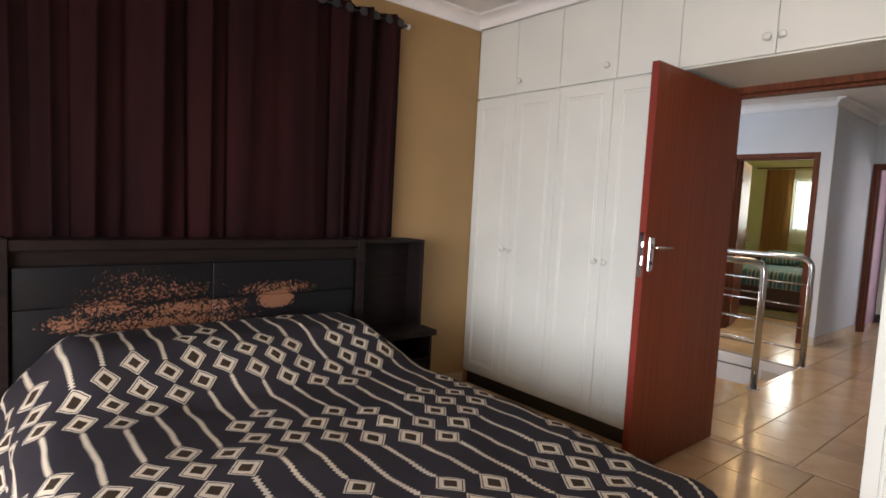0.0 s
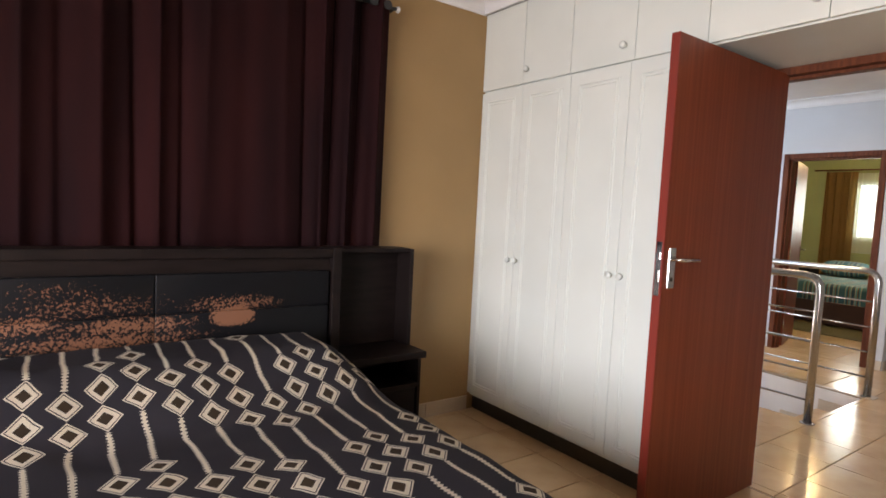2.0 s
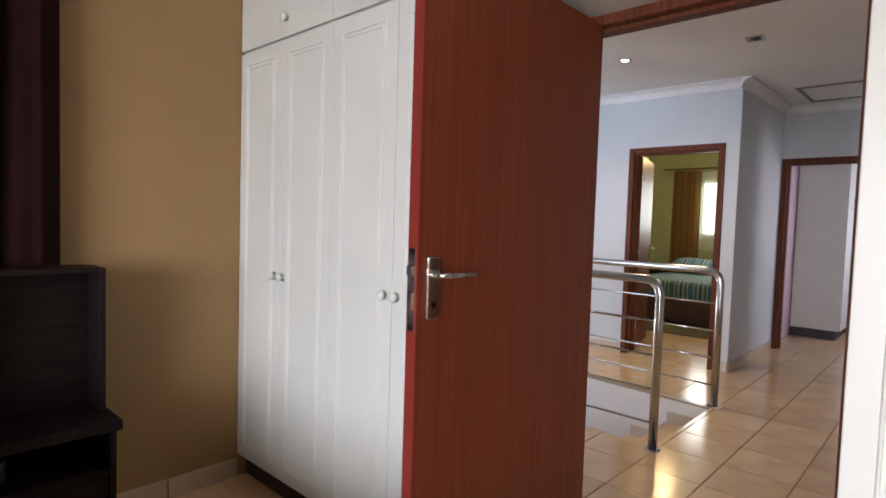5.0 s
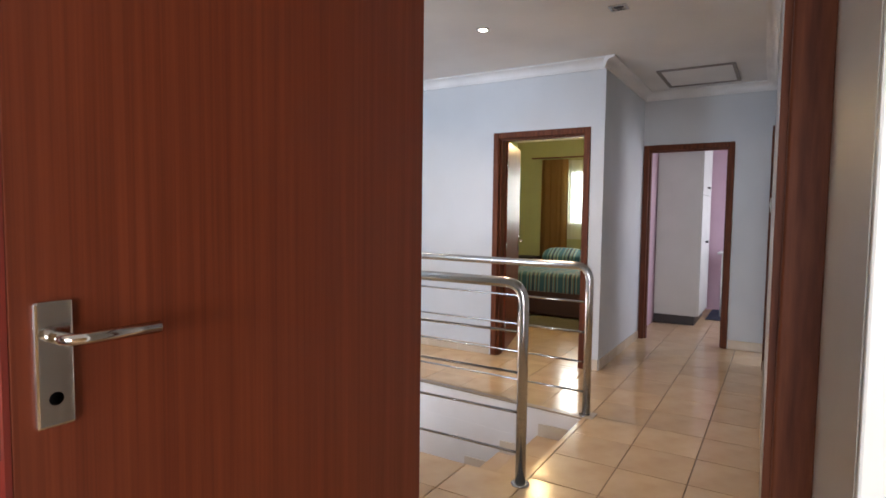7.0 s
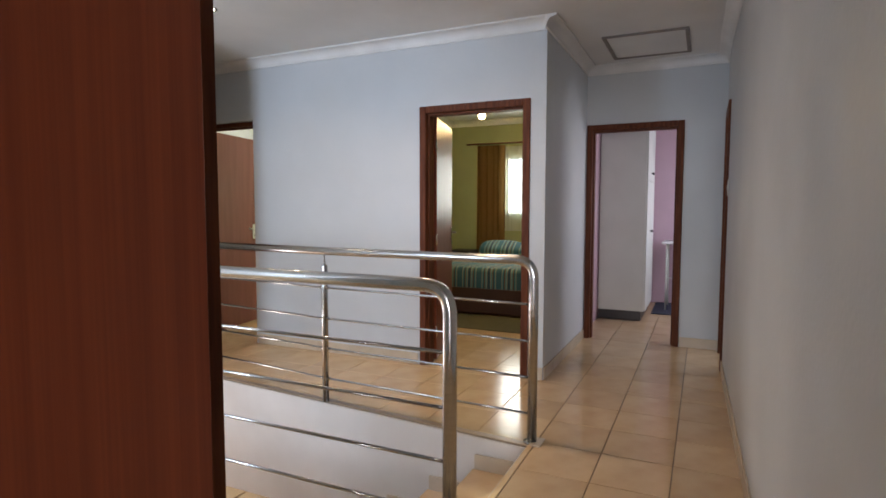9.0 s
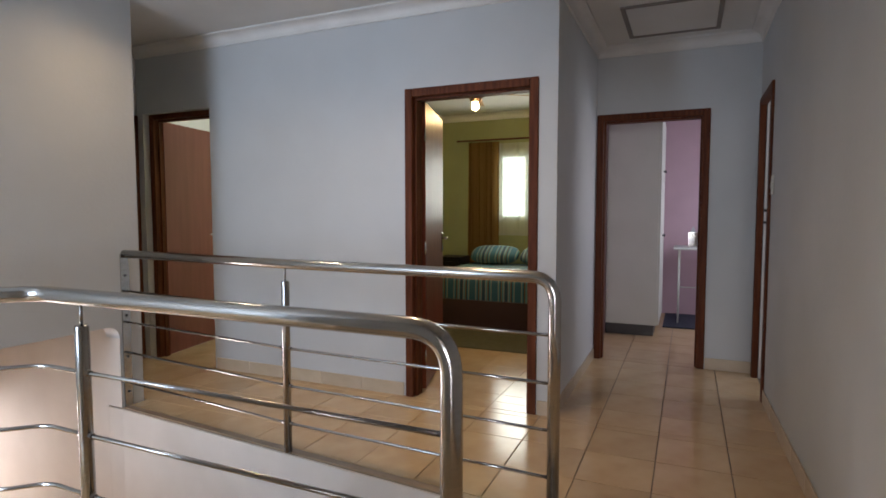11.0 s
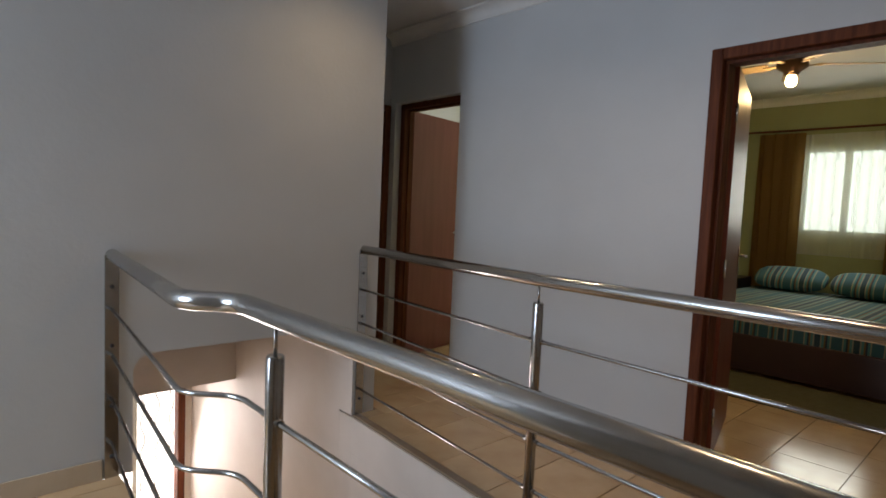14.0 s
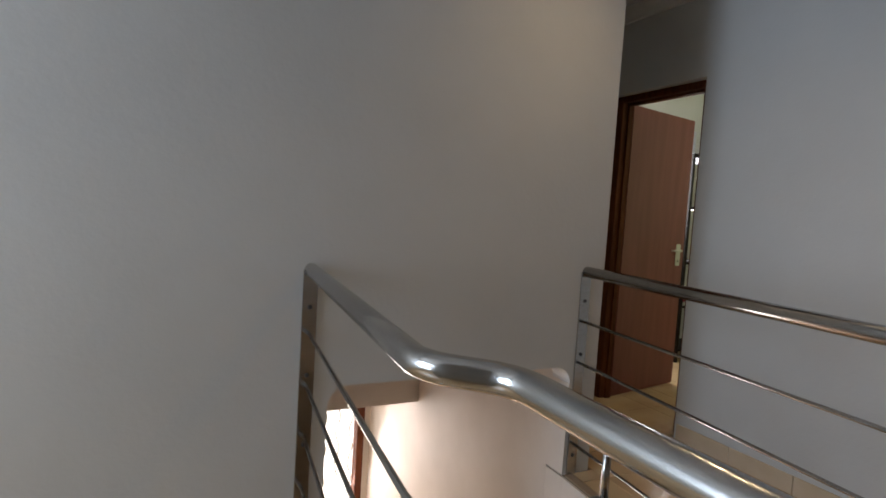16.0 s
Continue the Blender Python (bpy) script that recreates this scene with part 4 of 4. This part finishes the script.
for k in range(5):
    bm = bmesh.new()
    box(bm, 0.16, 0.62, -0.065, 0.065, -0.004, 0.004, bevel=0.003)
    for v in bm.verts:
        v.co.y *= 0.8 + 0.45 * (v.co.x - 0.16)
    box(bm, 0.09, 0.20, -0.015, 0.015, -0.012, -0.0045)
    bm.transform(pose(10.77, 3.9, 2.455, 0, 0, 72 * k + 17) @ pose(0, 0, 0, 11))
    part("blade", bm, FANWOOD, fan)
hs = thing("bedside_box", (12.6, 4.87, 0), "small dark bedside cabinet", "cabinet")
part("body", cubes((12.45, 12.85, 4.74, 5.1, 0.03, 0.66), bevel=0.006), DARKWOOD, hs)
part("door", cubes((12.432, 12.449, 4.75, 5.09, 0.06, 0.60), bevel=0.003), DARKWOOD, hs)
part("foot", cubes((12.47, 12.83, 4.76, 5.08, 0.001, 0.029)), KICK, hs)

# ---- pink room ----
pc = thing("pink_room_wardrobe", (11.75, 2.43, 0), "tall white wardrobe with dark knobs on a black plinth", "wardrobe")
part("body", cubes((11.45, 12.35, 2.19, 2.69, 0.115, 2.25), bevel=0.003), WHITE, pc)
part("plinth", cubes((11.47, 12.34, 2.22, 2.69, 0.002, 0.114)), KICK, pc, "black plinth")
for x0, x1, kx in ((11.455, 11.90, 11.86), (11.903, 12.345, 11.94)):
    for z0, z1, kz in ((0.12, 1.60, 1.02), (1.605, 2.245, 1.70)):
        dd = part("door", cubes((x0, x1, 2.170, 2.189, z0, z1), bevel=0.002), WHITE, pc)
        part("knob", lathe([(0.006, 0), (0.006, -0.012), (0.015, -0.018), (0.013, -0.028), (0.0, -0.03)], (kx, 2.17, kz), "y", 12), BLACK, dd)
solo("navy_rug", cubes((12.0, 12.9, 0.9, 2.15, 0.001, 0.014), bevel=0.004), NAVY, "dark navy rug on the pink room's floor", "rug")
ib = thing("ironing_table", (12.4, 1.8, 0), "small white metal ironing table", "table")
part("top", cubes((12.25, 12.75, 1.45, 2.06, 0.845, 0.872), bevel=0.006), PALE, ib)
for x, y, dx in ((12.30, 2.0, 0.02), (12.70, 2.0, -0.02), (12.30, 1.5, 0.02), (12.70, 1.5, -0.02)):
    part("leg", tube([(x, y, 0.845), (x - dx, y, 0.015)], 0.010, 8), WHITE, ib)
part("brace", tube([(12.30, 2.0, 0.42), (12.30, 1.5, 0.42)], 0.007, 8), WHITE, ib)
iron = thing("steam_iron", (12.45, 1.86, 0.873), "white and grey steam iron standing on its heel", "iron")
bm = bmesh.new()
ring = [(-0.055, 0), (-0.05, 0.05), (-0.02, 0.2), (0, 0.235), (0.02, 0.2), (0.05, 0.05), (0.055, 0)]
lo = [bm.verts.new((12.45 - 0.01, 1.86 + a, 0.874 + b)) for a, b in ring]
hi = [bm.verts.new((12.45 + 0.05, 1.86 + a * 0.8, 0.874 + b * 0.88)) for a, b in ring]
bm.faces.new(lo), bm.faces.new(hi[::-1])
for i in range(7):
    bm.faces.new((lo[i], lo[(i + 1) % 7], hi[(i + 1) % 7], hi[i]))
part("body", bm, SILVER, iron)
part("handle", tube(rounded([(12.50, 1.86, 0.89), (12.55, 1.86, 0.91), (12.55, 1.86, 1.04), (12.49, 1.86, 1.06)], 0.03), 0.011, 8), BLACK, iron)
part("sole", cubes((12.433, 12.4395, 1.81, 1.91, 0.874, 1.04)), CHROME, iron)

# ---- bathroom glimpse: a dark border in the white tiles ----
solo("trim_border_tile", cubes((10.3265, 10.3295, 0.62, 1.23, 1.20, 1.215), (10.3265, 10.3295, 0.62, 1.23, 1.285, 1.30)), KICK, "black border strips in the white tiling", "tile border", kind="structure")
solo("trim_border_band", cubes((10.3275, 10.3295, 0.62, 1.23, 1.2155, 1.2845)), SKIRT, "beige border tiles in the white tiling", "tile border", kind="structure")

solo("trim_bath_reveal", cubes((10.238, 10.289, 1.252, 1.400, 0.001, 2.095)), WHITETILE, "white tiled reveal of the bathroom doorway", "tiles", kind="structure")
solo("trim_reveal_border", cubes((10.234, 10.2375, 1.252, 1.400, 1.18, 1.20), (10.234, 10.2375, 1.252, 1.400, 1.27, 1.29)), KICK, "black border strips in the white tiles", "tile border", kind="structure")

# ---- north room glimpse ----
nc = thing("dark_shelf_unit", (10.5, 6.99, 0), "tall dark shelf unit in the north room", "shelf")
part("side", cubes((10.28, 10.31, 6.69, 7.04, 0.002, 1.85)), DARKWOOD, nc)
part("side", cubes((10.95, 10.98, 6.69, 7.04, 0.002, 1.85)), DARKWOOD, nc)
part("top", cubes((10.26, 11.0, 6.67, 7.06, 1.851, 1.89), bevel=0.006), DARKWOOD, nc)
for z in (0.10, 0.5, 0.9, 1.4):
    part("shelf", cubes((10.311, 10.949, 6.70, 7.04, z, z + 0.022)), DARKWOOD, nc)
sb = thing("striped_box", (10.45, 6.76, 0.523), "red, white and blue striped box on the shelf", "box")
part("body", cubes((10.33, 10.60, 6.695, 6.86, 0.5235, 0.69), bevel=0.003), WHITE, sb)
part("stripe", cubes((10.328, 10.602, 6.693, 6.862, 0.56, 0.60)), material("crimson_card", (0.45, 0.03, 0.06), 0.5), sb, "crimson stripe")
part("stripe", cubes((10.328, 10.602, 6.693, 6.862, 0.64, 0.655)), material("blue_card", (0.05, 0.12, 0.25), 0.5), sb, "blue stripe")

# ---- skirting ----
SKIRTS = {}


def skirting(axis, a0, a1, b, out, h=0.092, pitch=0.335, name="baseboard"):
    """A row of skirting tiles against a wall; out: +1 or -1, the side on which it stands."""
    ob = thing(name, (a0, b, 0) if axis == "x" else (b, a0, 0), "beige skirting tiles along the wall", "skirting", kind="structure")
    n = max(1, round((a1 - a0) / pitch))
    w = (a1 - a0) / n
    key = (axis, round(w, 4), h)
    if key not in SKIRTS:
        bm = cubes((0.0015, w - 0.0015, -0.005, 0.005, 0, h) if axis == "x" else (-0.005, 0.005, 0.0015, w - 0.0015, 0, h), bevel=0.0015)
        SKIRTS[key] = mesh_of("skirting_tile", bm, SKIRT)
    for k in range(n):
        t = new("skirting_tile", SKIRTS[key])
        t.parent = ob
        t.location = (w * k, out * 0.0065, 0.001) if axis == "x" else (out * 0.0065, w * k, 0.001)
    return ob


skirting("x", 4.0, 4.66, 3.72, -1)
skirting("y", 3.69, 5.40, 8.81, -1)
skirting("y", 2.65, 2.76, 8.81, -1)
skirting("x", 8.82, 10.34, 2.65, -1)
skirting("y", 1.42, 1.77, 10.363, -1)
skirting("x", 5.35, 9.61, 1.3365, 1).rotation_euler = (0, 0, math.atan2(0.094, 4.29))
skirting("x", 4.4, 6.55, WY1, -1)

# ---- floor tiles ----
P, GAP = 0.347, 0.005
TILES = {}


def tile_mesh(w, d):
    key = (round(w, 3), round(d, 3))
    if key not in TILES:
        bm = bmesh.new()
        e = 0.0025
        lo = [bm.verts.new((x, y, -0.007)) for x, y in ((0, 0), (w, 0), (w, d), (0, d))]
        mid = [bm.verts.new((v.co.x, v.co.y, -0.0015)) for v in lo]
        hi = [bm.verts.new((x, y, 0.0)) for x, y in ((e, e), (w - e, e), (w - e, d - e), (e, d - e))]
        for a, b in ((lo, mid), (mid, hi)):
            for i in range(4):
                bm.faces.new((a[i], a[(i + 1) % 4], b[(i + 1) % 4], b[i]))
        bm.faces.new(hi)
        TILES[key] = mesh_of("tile", bm, TILE)
    return TILES[key]


def tiles(x0, x1, y0, y1, px, py, rest=None):
    """Tiles over a rectangle, on the grid through (px, py); holes: the stairwell. rest: a bmesh that takes them all as one."""
    i = math.floor((x0 - px) / P)
    while px + i * P < x1 - 0.01:
        a, b = max(x0, px + i * P) + GAP / 2, min(x1, px + (i + 1) * P) - GAP / 2
        j = math.floor((y0 - py) / P)
        while py + j * P < y1 - 0.01:
            c, d = max(y0, py + j * P) + GAP / 2, min(y1, py + (j + 1) * P) - GAP / 2
            if b - a > 0.012 and d - c > 0.012:
                if rest is None:
                    t = new("tile", tile_mesh(b - a, d - c))
                    t.parent, t.location = floor, (a, c, 0)
                else:
                    box(rest, a, b, c, d, -0.007, 0.0)
            j += 1
        i += 1


LX, LY, RX, RY = 7.70, 1.695, 4.24, 3.33
tiles(3.4, 5.255, 1.3, 3.72, RX, RY)
tiles(5.255, 5.33, 1.34, 2.21, LX, LY)
ROW = LY + 2 * P  # the joint just before the well
tiles(5.33, 8.81, 1.33, ROW, LX, LY)
tiles(5.33, WX0, ROW, WY1, LX, LY)
tiles(8.047, 8.81, ROW, 5.42, LX, LY)
# the tiles cut to the slanting edge, behind a plain nosing strip
def edge_x(y):
    return WX1 + (WX2 - WX1) * (y - WY0) / (WY1 - WY0)


nose = prism([(edge_x(WY0), WY0), (edge_x(WY0) + 0.045, WY0), (edge_x(WY1) + 0.045, WY1 - 0.002), (edge_x(WY1), WY1 - 0.002)], -0.0078, 0.0)
part("nosing_strip", nose, material("brown_nosing", (0.33, 0.23, 0.15), 0.3), floor, "brown nosing strip at the stairwell edge")
part("top_step_nosing", cubes((WX0 + GAP, edge_x(ROW) + 0.045, ROW + GAP / 2, WY0 - 0.001, -0.007, 0.0)), TILE, floor)
j = 2
while LY + j * P < WY1:
    c, d = LY + j * P + GAP / 2, min(WY1, LY + (j + 1) * P) - GAP / 2
    part("tile", prism([(edge_x(c) + 0.05, c), (8.047 - GAP / 2, c), (8.047 - GAP / 2, d), (edge_x(d) + 0.05, d)], -0.007, 0.0), TILE, floor)
    j += 1
tiles(8.81, 10.363, 1.40, 2.65, LX, LY)
far = bmesh.new()
tiles(3.4, 5.33, 3.9, WY1, LX, LY, far)
tiles(-0.6, 3.4, -1.2, 3.72, RX, RY, far)
tiles(3.4, 5.255, -1.2, 1.3, RX, RY, far)
tiles(8.018, 8.81, 5.42, 6.235, LX, LY, far)
tiles(8.81, 8.94, 2.83, 3.61, LX, LY, far)
tiles(8.94, 12.95, 2.86, 5.25, LX, LY, far)
tiles(10.363, 12.95, 0.6, 2.70, LX, LY, far)
tiles(8.81, 11.6, 5.46, 7.2, LX, LY, far)
tiles(9.1, 10.33, -0.5, 1.25, LX, LY, far)
ob = part("tile_field", far, TILE, floor)
ob["kind"] = "stuff"
